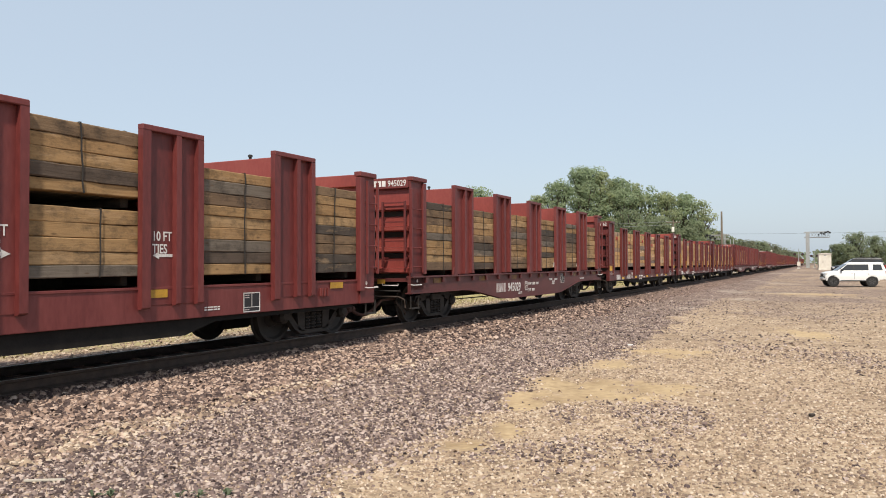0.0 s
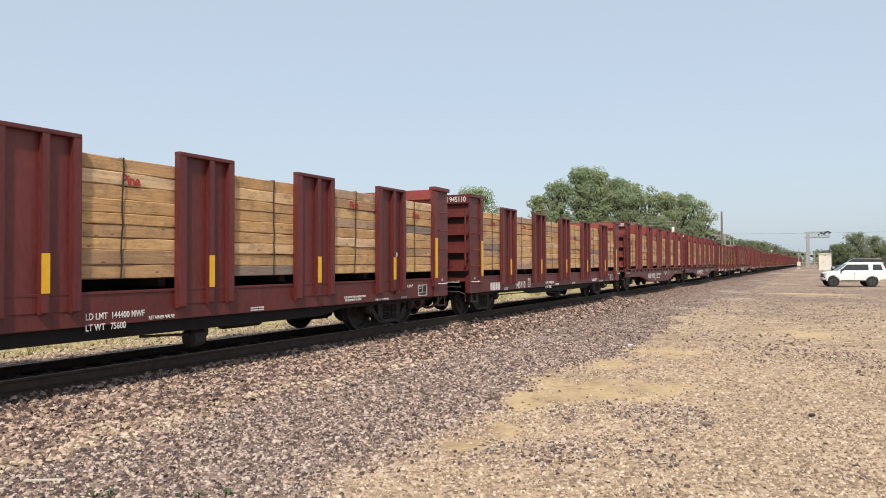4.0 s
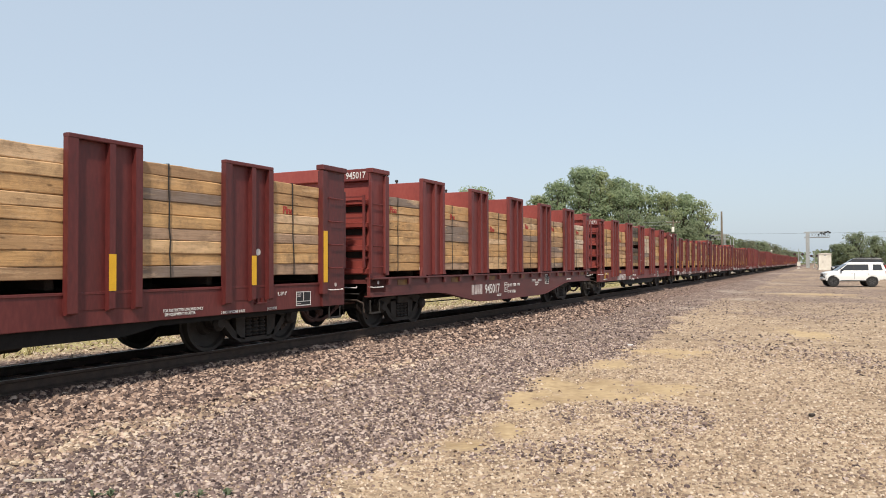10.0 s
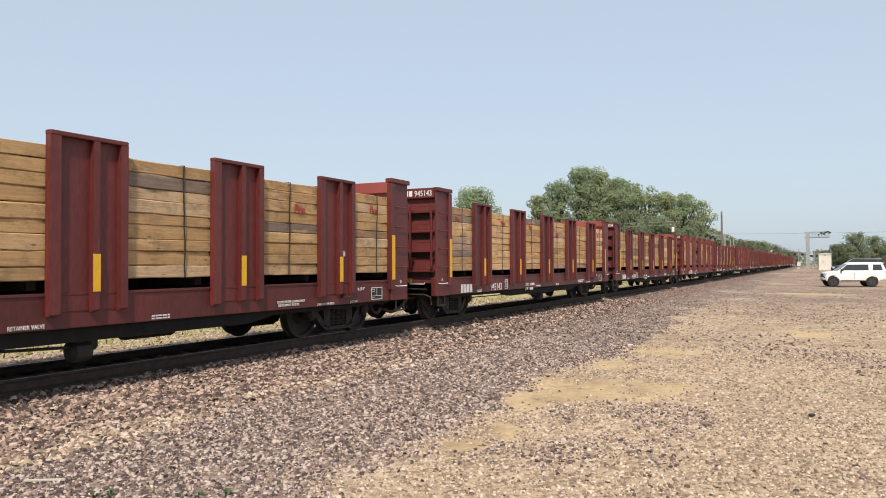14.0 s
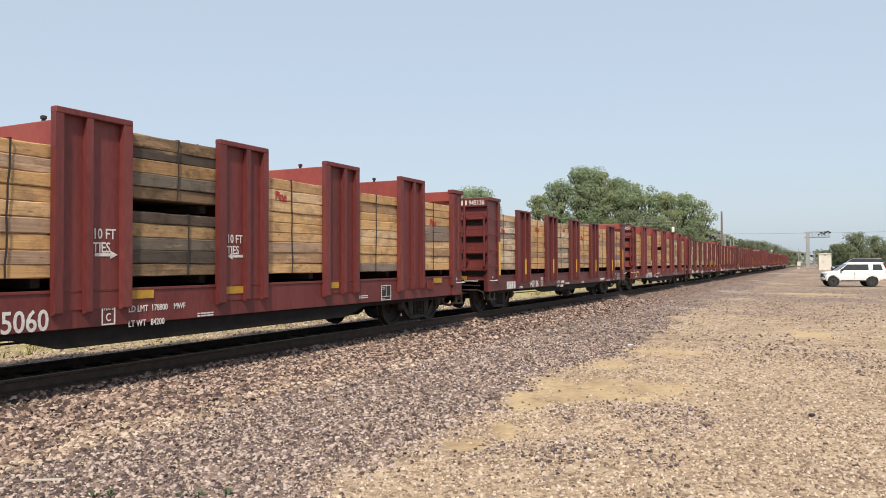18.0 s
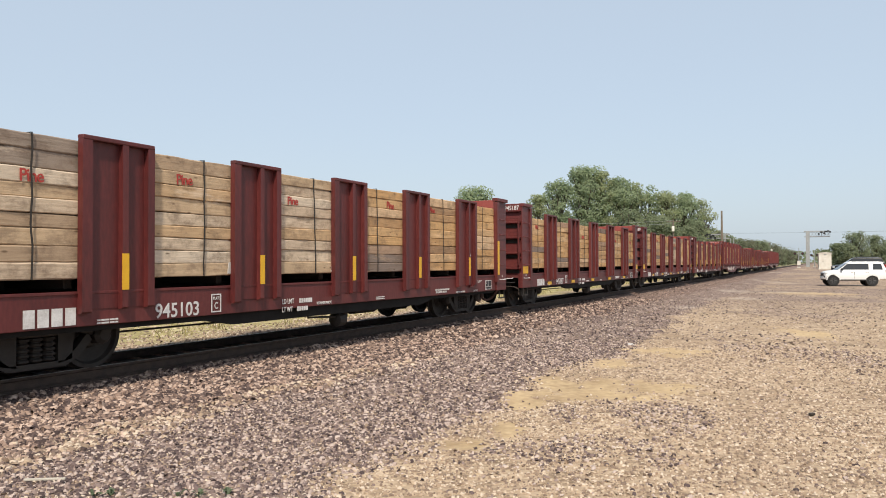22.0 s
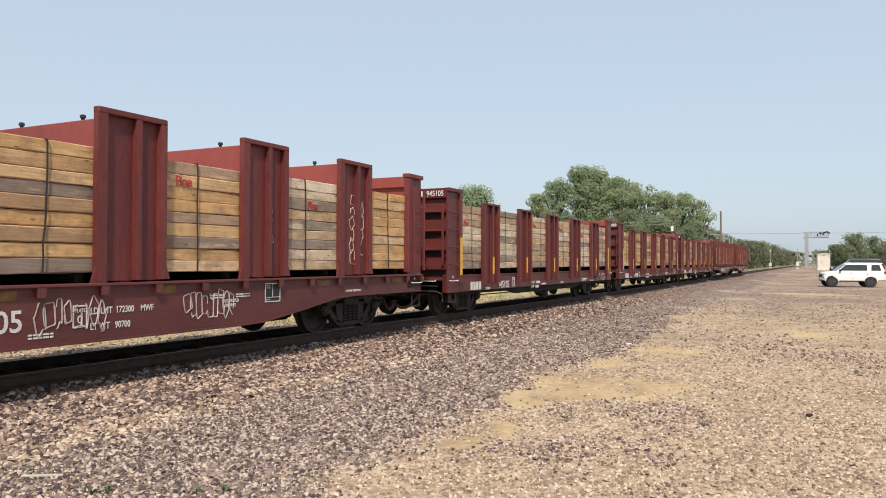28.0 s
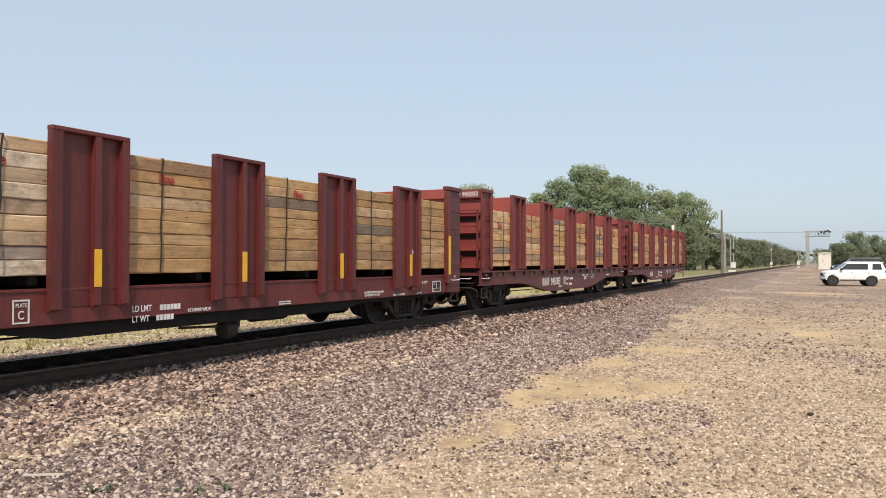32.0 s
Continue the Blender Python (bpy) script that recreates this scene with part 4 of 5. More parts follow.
    part("windscreen", Geo().add(w + [(px - .03, py, pz - .02) for px, py, pz in w], [(0, 1, 2, 3), (7, 6, 5, 4), (0, 1, 5, 4), (1, 2, 6, 5), (2, 3, 7, 6), (3, 0, 4, 7)]).mesh("windscreen", GLASS), c, "dark windscreen")
    return c


sport_utility(62.2, -1.9, 100, CAR_WHITE, "white boxy sport utility car parked on the gravel lot")
sport_utility(80.5, -2.9, 93, CAR_BLACK, "black sport utility car parked behind the white one", 1.08)


# ---------------------------------------------------------------- freight cars
Y0 = -1.55            # near side plane of a car
KIND = {
    # truck centre, depth of the lower rail, post spacing, post foot, post top, end panel top, sill bottom, sill top, half length between end posts
    "A": dict(truck=5.97, skirt=.18, pitch=2.614, foot=.80, top=2.945, end=3.15, low=.62, deck=1.04, inner=7.12, red=RED),
    "B": dict(truck=5.78, skirt=.2, pitch=2.601, foot=1.10, top=3.285, end=3.275, low=.79, deck=1.10, inner=7.21, red=RED_B),
    "C": dict(truck=6.52, skirt=.24, pitch=2.656, foot=.81, top=3.23, end=3.16, low=.61, deck=1.07, inner=7.30, red=RED_B),
}
BODY_END = 7.86


RIBS = ((-.545, -.405), (.035, .125), (.435, .545))


def slab(x0, x1, s, out, back, z0, z1, c=.008):
    a, b = sorted((s * (1.55 - out), s * (1.55 - back)))
    return Geo().box(x0, x1, a, b, z0, z1, c)


def plate_geo(k, s):
    """Back plate of a wide side post. s is -1 on the near side."""
    return slab(-.543, .543, s, .08, .094, k["foot"] + .02, k["top"] - .015, .003)


def rib_geo(k, s, x0, x1):
    low, top, o = k["foot"] + (0 if x0 < 0 else .03), k["top"] - .05, s * 1.55
    i = s * (1.55 - .083)
    pts = [(i, low - .03), (o - s * .02, low - .02), (o, low), (o, top), (i, top)]
    if k is KIND["B"]:
        pts = [(i, low), (o, low), (o, top), (i, top)]
    g = Geo().prism(pts, "x", x0, x1)
    if k is KIND["B"] and abs(x0 + .5) < .1:
        g.prism([(x0, low), (x0 - .07, low), (x0, low + .2)], "y", *sorted((s * 1.5, s * 1.54)))
    if k is KIND["B"] and x1 > .5:
        g.prism([(x1, low), (x1 + .07, low), (x1, low + .2)], "y", *sorted((s * 1.5, s * 1.54)))
    return g


def side_post(car, kind, s, x, mirror):
    k = KIND[kind]
    p = part("post", shared("post/%s%d" % (kind, s), lambda: plate_geo(k, s), k["red"]), car, at=(x, 0, 0))
    for i, (x0, x1) in enumerate(RIBS):
        if mirror:
            x0, x1 = -x1, -x0
        part("rib", shared("rib/%s%d%d%d" % (kind, s, i, mirror), lambda: rib_geo(k, s, x0, x1), k["red"]), p)
    part("cap", shared("cap/%s%d" % (kind, s), lambda: slab(-.547, .547, s, -.006, .10, k["top"] - (.055 if kind == "A" else .075), k["top"], .01), k["red"]), p)


def divider_geo(k):
    g = Geo()
    g.box(-.09, .07, -1.44, 1.44, k["deck"], k["top"] - .025, .012)
    return g


def sill_geo(k, s):
    g = Geo()
    a, b = sorted((s * 1.46, s * 1.36))
    if k is KIND["B"]:
        lo, hi = .40, k["deck"]
        bottom = [(-BODY_END, .74), (-5.2, .74), (-4.6, .71), (-3.4, .53), (-2.6, .42), (-1.9, lo), (1.9, lo), (2.6, .42), (3.4, .53), (4.6, .71), (5.2, .74), (BODY_END, .74)]
        g.prism(bottom + [(BODY_END, hi - .03), (-BODY_END, hi - .03)], "y", *sorted((s * 1.50, s * 1.42)))
        a, b = sorted((s * 1.565, s * 1.38))
        g.box(-BODY_END, BODY_END, a, b, hi - .035, hi, .006)
        for i in range(len(bottom) - 1):
            (x0, z0), (x1, z1) = bottom[i], bottom[i + 1]
            c, d = sorted((s * 1.525, s * 1.36))
            g.prism([(x0, z0), (x1, z1), (x1, z1 - .025), (x0, z0 - .025)], "y", c, d)
        # stake pockets under the flange
        for i in range(18):
            x = -7.2 + i * .847
            c, d = sorted((s * 1.56, s * 1.49))
            g.prism([(x - .06, hi - .03), (x + .06, hi - .03), (x + .045, hi - .15), (x - .045, hi - .15)], "y", c, d)
    else:
        g.box(-BODY_END, BODY_END, a, b, k["low"], k["deck"], .008)
        c, d = sorted((s * 1.475, s * 1.34))
        g.box(-BODY_END + .02, BODY_END - .02, c, d, k["deck"] - .03, k["deck"] + .004, .004)
    return g


def end_bulkhead(car, kind, e, slotted=True):
    """The end wall with ribs, head beam and side wings; e is -1 at the leading end."""
    k = KIND[kind]
    x_out, x_in, top, low, red = BODY_END, k["inner"], k["end"], k["deck"] - .03, k["red"]
    # end walls get lighter reds than the sides, sunlight painted into them
    face = RED_SUNLIT if e > 0 or kind != "A" else RED_B
    tag = "%s%d" % (kind, e)

    def xs(a, b):
        return sorted((e * a, e * b))
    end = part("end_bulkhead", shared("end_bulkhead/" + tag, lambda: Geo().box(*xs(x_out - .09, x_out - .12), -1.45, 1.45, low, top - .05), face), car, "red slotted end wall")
    # slots are not cut: black strips paint the shade inside them
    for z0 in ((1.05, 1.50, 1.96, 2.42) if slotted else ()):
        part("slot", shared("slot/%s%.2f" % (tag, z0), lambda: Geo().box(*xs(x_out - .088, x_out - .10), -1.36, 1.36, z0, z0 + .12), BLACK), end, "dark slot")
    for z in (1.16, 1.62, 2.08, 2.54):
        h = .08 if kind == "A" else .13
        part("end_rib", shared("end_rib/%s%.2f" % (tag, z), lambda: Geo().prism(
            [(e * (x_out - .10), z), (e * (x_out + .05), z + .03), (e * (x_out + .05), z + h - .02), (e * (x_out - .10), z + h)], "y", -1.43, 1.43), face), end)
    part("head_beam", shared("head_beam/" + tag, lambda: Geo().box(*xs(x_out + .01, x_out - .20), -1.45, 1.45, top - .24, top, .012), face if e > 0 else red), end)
    for s in (-1, 1):
        t2 = tag + str(s)
        part("wing", shared("wing/" + t2, lambda: Geo().box(*xs(x_out, x_in + .06), *sorted((s * 1.50, s * 1.46)), k["low"] if kind != "B" else .80, top - .03, .004), red), end)
        part("corner_rib", shared("corner_rib/" + t2, lambda: Geo().box(*xs(x_in + .15, x_in), *sorted((s * 1.55, s * 1.43)), k["foot"] + .04, top - .1, .01), red), end)
        part("wing_cap", shared("wing_cap/" + t2, lambda: Geo().box(*xs(x_out + .012, x_in - .01), *sorted((s * 1.562, s * 1.40)), top - .085, top + .006, .012), red), end)
    return end


def ladder_geo(k, e):
    g, x = Geo(), BODY_END + .09
    c, d = sorted((e * (x - .01), e * (x + .045)))
    for y in (-1.42, -.86):
        g.box(c, d, y - .022, y + .022, 1.30, 2.74, .006)
    for i in range(4):
        z = 1.45 + i * .42
        a, b = sorted((e * (x + .0), e * (x + .03)))
        g.box(a, b, -1.42, -.86, z - .014, z + .014)
    for z in (1.5, 2.6):
        a, b = sorted((e * x, e * (BODY_END - .1)))
        g.box(a, b, -1.43, -1.38, z - .02, z + .02)
        g.box(a, b, -.90, -.85, z - .02, z + .02)
    return g


def grab_geo():
    return Geo().tube([(-.21, .05, .0), (-.21, -.045, -.005), (-.19, -.06, -.012), (.19, -.06, -.012), (.21, -.045, -.005), (.21, .05, 0)], .011)


def step_geo():
    g = Geo()
    g.tube([(-.17, 0, .24), (-.17, 0, -.02), (.17, 0, -.02), (.17, 0, .24)], .018)
    g.box(-.17, .17, -.035, .035, -.035, -.005)
    return g


def side_frame_geo(s):
    """Cast truck side frame with bearing ends, spring window and bolster end."""
    g = Geo()
    y0, y1 = sorted((s * 1.02, s * .90))
    x = .89
    top = [(-x - .17, .50), (-x - .10, .62), (-x + .1, .64), (-.42, .70), (.42, .70), (x - .1, .64), (x + .10, .62), (x + .17, .50)]
    low = [(x + .12, .40), (x - .12, .40), (x - .22, .46), (.52, .30), (.36, .20), (-.36, .20), (-.52, .30), (-x + .22, .46), (-x + .12, .40), (-x - .12, .40)]
    # upper chord, lower chord and two columns round the spring window
    g.prism(top + [(x + .12, .42), (x - .14, .46), (.40, .56), (-.40, .56), (-x + .14, .46), (-x - .12, .42)], "y", y0, y1)
    g.prism([(x - .2, .50), (.50, .30), (.36, .18), (-.36, .18), (-.50, .30), (-x + .2, .50), (-x + .14, .40), (-.58, .22), (-.38, .11), (.38, .11), (.58, .22), (x - .14, .40)], "y", y0, y1)
    # added filler plate behind the open casting, so the gaps look dark
    g.prism([(.74, .50), (.46, .16), (-.46, .16), (-.74, .50), (-.60, .62), (.60, .62)], "y", *sorted((s * .875, s * .85)))
    for c in (-1, 1):
        g.prism([(c * .27, .15), (c * .46, .19), (c * .50, .60), (c * .27, .60)], "y", y0, y1)
        g.lathe([(.10, s * .86), (.13, s * .90), (.13, s * 1.05), (.08, s * 1.10)], "y", 12, (c * x, 0, .457))
    g.box(-.26, .26, *sorted((s * 1.07, s * .80)), .50, .66, .02)
    return g


def spring_geo():
    prof = []
    for j in range(5):
        z = .19 + j * .063
        prof += [(.062, z), (.085, z + .016), (.085, z + .038), (.062, z + .054)]
    return Geo().lathe(prof, "z", 8)


def wheelset_geo():
    g = Geo()
    for s in (-1, 1):
        f = lambda y: s * y
        g.lathe([(.09, f(.66)), (.16, f(.66)), (.19, f(.71)), (.36, f(.735)), (.40, f(.69)), (.485, f(.688)), (.482, f(.712)), (.457, f(.728)), (.452, f(.825)),
                 (.40, f(.825)), (.37, f(.775)), (.2, f(.75)), (.16, f(.82)), (.09, f(.82))], "y", 28)
    g.lathe([(.075, -1.0), (.085, -.6), (.08, 0), (.085, .6), (.075, 1.0)], "y", 10)
    return g


def truck(parent, x):
    t = part("truck", shared("truck_bolster", lambda: Geo().box(-.20, .20, -.92, .92, .48, .68, .03), BLACK), parent, "black cast-steel truck", at=(x, 0, 0))
    for s in (-1, 1):
        part("side_frame", shared("side_frame/%d" % s, lambda: side_frame_geo(s), BLACK), t)
        for c in (-.17, 0, .17):
            part("spring", shared("spring", spring_geo, BLACK, True), t, at=(c, s * .96, 0))
    for c in (-1, 1):
        w = part("wheelset", shared("wheelset", wheelset_geo, BLACK, True), t, "dark steel wheelset")
        w.matrix_parent_inverse = Matrix.Translation((c * .889, 0, .457))
        WHEELSETS.append(w)


WHEELSETS = []


def coupler_geo(e):
    g = Geo()
    a = BODY_END
    def xs(p, q):
        return sorted((e * p, e * q))
    g.box(*xs(a - .5, a + .42), -.09, .09, .62, .80, .02)
    g.prism([(e * (a + .40), -.14), (e * (a + .52), -.17), (e * (a + .70), -.10), (e * (a + .66), .04), (e * (a + .58), .06), (e * (a + .62), .16), (e * (a + .44), .17), (e * (a + .38), .1)], "z", .56, .86)
    g.box(*xs(a - .1, a + .06), -.30, .30, .52, .92, .02)
    g.tube([(e * (a + .1), -1.3, .78), (e * (a + .12), -.2, .80), (e * (a + .3), -.1, .85)], .016)
    return g


def hose_geo(e):
    pts = []
    for i in range(17):
        u = i / 16
        pts.append((e * (BODY_END - .20 + u * .88), -.62 + .20 * u, .56 - .30 * math.sin(u * math.pi * .80)))
    g = Geo().tube(pts, .036, 8)
    g.tube([(e * (BODY_END - .75), -.64, .56), (e * (BODY_END - .18), -.62, .56)], .026, 6)
    g.box(*sorted((e * (BODY_END + .62), e * (BODY_END + .74))), -.49, -.35, .34, .46, .02)
    return g


def lever_geo(e):
    """Uncoupling lever along the end sill, with its handle at the side."""
    x = BODY_END + .10
    return Geo().tube([(e * x, -1.42, .42), (e * x, -1.40, .60), (e * (x + .01), -1.25, .66), (e * (x + .04), -.5, .66), (e * (x + .22), -.16, .70)], .017)


def chain_geo(e):
    g = Geo()
    for i in range(9):
        u = i / 8
        x, z = BODY_END - .55 - .42 * u, .50 - .27 * u
        g.box(*sorted((e * (x - .03), e * (x + .03))), -.80 - (.012 if i % 2 else .02), -.80 + (.012 if i % 2 else .02), z - .035, z + .03)
    return g


def bars(rows, widths, gap=None):
    """Unreadable lettering: short bars."""
    g = Geo()
    for z, h in rows:
        x = 0
        for w in widths:
            g.box(x, x + w, -.002, .002, z, z + h)
            x += w + (h * .6 if gap is None else gap)
    return g


def rect(w, h):
    return Geo().box(0, w, -.0025, .0025, 0, h)


def frame_geo(w, h, t=.018):
    g = Geo()
    for b in ((0, w, 0, t), (0, w, h - t, h), (0, t, t, h - t), (w - t, w, t, h - t)):
        g.box(b[0], b[1], -.0025, .0025, b[2], b[3])
    return g


def stencil(car, name, me, x, z, y=Y0 - .004, label=""):
    return part(name, me, car, label, at=(x, y, z))


def digit_step(h, mat, narrow):
    wide = lambda t: max(v.co.x for v in text_mesh(t, h, mat, 1.0, narrow).vertices)
    return wide("00") - wide("0")


def reporting_marks(car, kind, number, limit, weight):
    """White lettering on the side sill; the owner's mark is four plain bars."""
    y = -1.466 if kind != "B" else -1.505
    mark = shared("owner_mark", lambda: bars([(0, .21)], [.14] * 4, .035), WHITE) if kind == "A" else shared("owner_mark_large", lambda: bars([(0, .25)], [.14] * 4, .035), FADED)
    h = .20 if kind == "A" else .25
    white = WHITE
    mx, nx, nz = {"A": (-6.46, -4.60, .645), "B": (-3.06, -2.22, .58), "C": (-4.80, -4.08, .62)}[kind]
    off = {"945005": -.25, "945026": .25}.get(number, 0)
    mx, nx = mx + off, nx + off
    stencil(car, "owner_mark", mark, mx, nz, y, "four white bars")
    if number:
        narrow = .84 if kind == "C" else .98
        for i, ch in enumerate(number):
            stencil(car, "digit", text_mesh(ch, h, white, 1.0, narrow), nx + i * digit_step(h, white, narrow), nz, y, "white stencilled digit")
    bx, bz = {"A": (-3.56, .66), "B": (-.84, .57), "C": (-2.50, .62)}[kind]
    if number == "945189":
        bx += .55
    stencil(car, "plate_frame", shared("plate_frame", lambda: frame_geo(.20, .27), white), bx, bz, y)
    stencil(car, "plate_letter", text_mesh("PLATE", .045, white), bx + .035, bz + .185, y)
    stencil(car, "plate_letter", text_mesh("C", .10, white), bx + .06, bz + .05, y)
    lx, lz = {"A": (-1.95, .70), "B": (-.60, .72), "C": (-2.10, .76)}[kind]
    hh = .085
    if limit:
        stencil(car, "load_limit", text_mesh("LD LMT  " + limit + (" MWF" if kind == "A" else "    MWF"), hh, white), lx, lz, y, "white load limit lettering")
        stencil(car, "light_weight", text_mesh("LT WT   " + weight, hh, white), lx, lz - .135 if kind == "A" else lz - .19, y, "white light weight lettering")
    else:
        stencil(car, "load_limit", text_mesh("LD LMT", hh, white), lx, lz, y, "white load limit lettering")
        stencil(car, "light_weight", text_mesh("LT WT", hh, white), lx, lz - .135 if kind == "A" else lz - .19, y, "white light weight lettering")
        part("figures", shared("figures", lambda: bars([(0, .075)], [.05] * 6, .012), white), car, at=(lx + .46, y, lz))
        part("figures", shared("figures_short", lambda: bars([(0, .075)], [.05] * 5, .012), white), car, at=(lx + .40, y, lz - .135 if kind == "A" else lz - .19))
    small = shared("small_print", lambda: bars([(0, .02), (-.036, .02)], [.05, .11, .07, .04], .014), white)
    for x, z in {"A": ((-5.5, .67), (1.0, .68)), "B": ((-1.4, .52), (1.4, .86), (1.95, .86)), "C": ((-6.9, .72), (-.9, .66), (3.3, .74))}[kind]:
        stencil(car, "small_print", small, x, z, y)
    cx, cz = {"A": (6.46, .66), "B": (2.61, .715), "C": (4.12, .63)}[kind]
    pw, ph = (.41, .245) if kind == "A" else (.38, .305)
    back = stencil(car, "data_panel", shared("data_panel/" + kind, lambda: rect(pw, ph), DARK_PANEL), cx, cz, y + .001, "black data panel in a white frame")
    part("panel_frame", shared("panel_frame/" + kind, lambda: frame_geo(pw, ph, .014), WHITE), back, at=(0, -.004, 0))
    part("panel_rule", shared("panel_rule/" + kind, lambda: Geo().box(pw / 2 - .004, pw / 2 + .004, -.002, .002, .08, ph - .012).box(.012, pw - .012, -.002, .002, .072, .08), WHITE), back, at=(0, -.004, 0))
    part("panel_print", shared("panel_print/" + kind, lambda: bars([(ph - .05, .016), (ph - .085, .016), (.03, .018)], [.05, .04]), FADED), back, at=(.03, -.004, 0))
    sx, sz = {"A": (4.68, .636), "B": (4.9, .80), "C": (-7.33, .675)}[kind]
    stencil(car, "brake_note", text_mesh("2 INCH HP COMP SHOES", .042, white, 1.0, .8), sx, sz, y, "small white brake shoe note")
    if kind == "C":
        pad = stencil(car, "jack_patch", shared("jack_patch", lambda: rect(.66, .235), DIRTY_YELLOW), -7.03, .735, y, "yellow patch round the jacking pad")
        part("jack_pad", shared("jack_pad", lambda: Geo().box(.20, .46, -.03, 0, .0, .15, .01).box(.22, .25, -.055, -.03, .0, .15).box(.31, .34, -.055, -.03, .0, .15).box(.40, .43, -.055, -.03, .0, .15), KIND["C"]["red"]), pad, "ribbed red jacking pad")
        part("jack_words", text_mesh("JACK HERE", .045, WHITE, 1.0, .85), pad, "white stencilled words", at=(.17, -.006, .175))
        part("jack_pad", shared("jack_pad_rear", lambda: Geo().box(0, .26, -.03, 0, .0, .15, .01).box(.02, .05, -.055, -.03, .0, .15).box(.11, .14, -.055, -.03, .0, .15).box(.20, .23, -.055, -.03, .0, .15), KIND["C"]["red"]), car, "ribbed red jacking pad", at=(6.08, -1.462, .80))
    if kind == "B":
        stencil(car, "loading_note", text_mesh("RESTRICTED\nLOADING", .05, white, 1.0, .85), 1.68, .755, y, "small white loading note")
    if kind == "A":
        stencil(car, "loading_note", text_mesh("FOR RESTRICTED LOADING ONLY\n  SEE EQUIPMENT REGISTER", .042, white, 1.0, .82), 3.58, .725, y, "small white loading note")
        stencil(car, "length_mark", text_mesh("IL-59'-1\"", .06, white, 1.0, .85), 5.98, .86, y, "white inside length mark")
        stencil(car, "jack_words", text_mesh("JACK HERE", .042, white, 1.0, .85), 5.72, .64, y, "white stencilled words")
        stencil(car, "valve_note", text_mesh("RETAINER VALVE", .05, white, 1.0, .85), -.99, .645, y, "small white valve note")
        part("jack_pad", shared("jack_pad_a", lambda: Geo().box(-.16, .16, -.05, 0, .0, .02).box(-.12, -.1, -.04, 0, .02, .09).box(0, .02, -.04, 0, .02, .09).box(.1, .12, -.04, 0, .02, .09), KIND["A"]["red"]), car, at=(5.57, -1.46, .75))


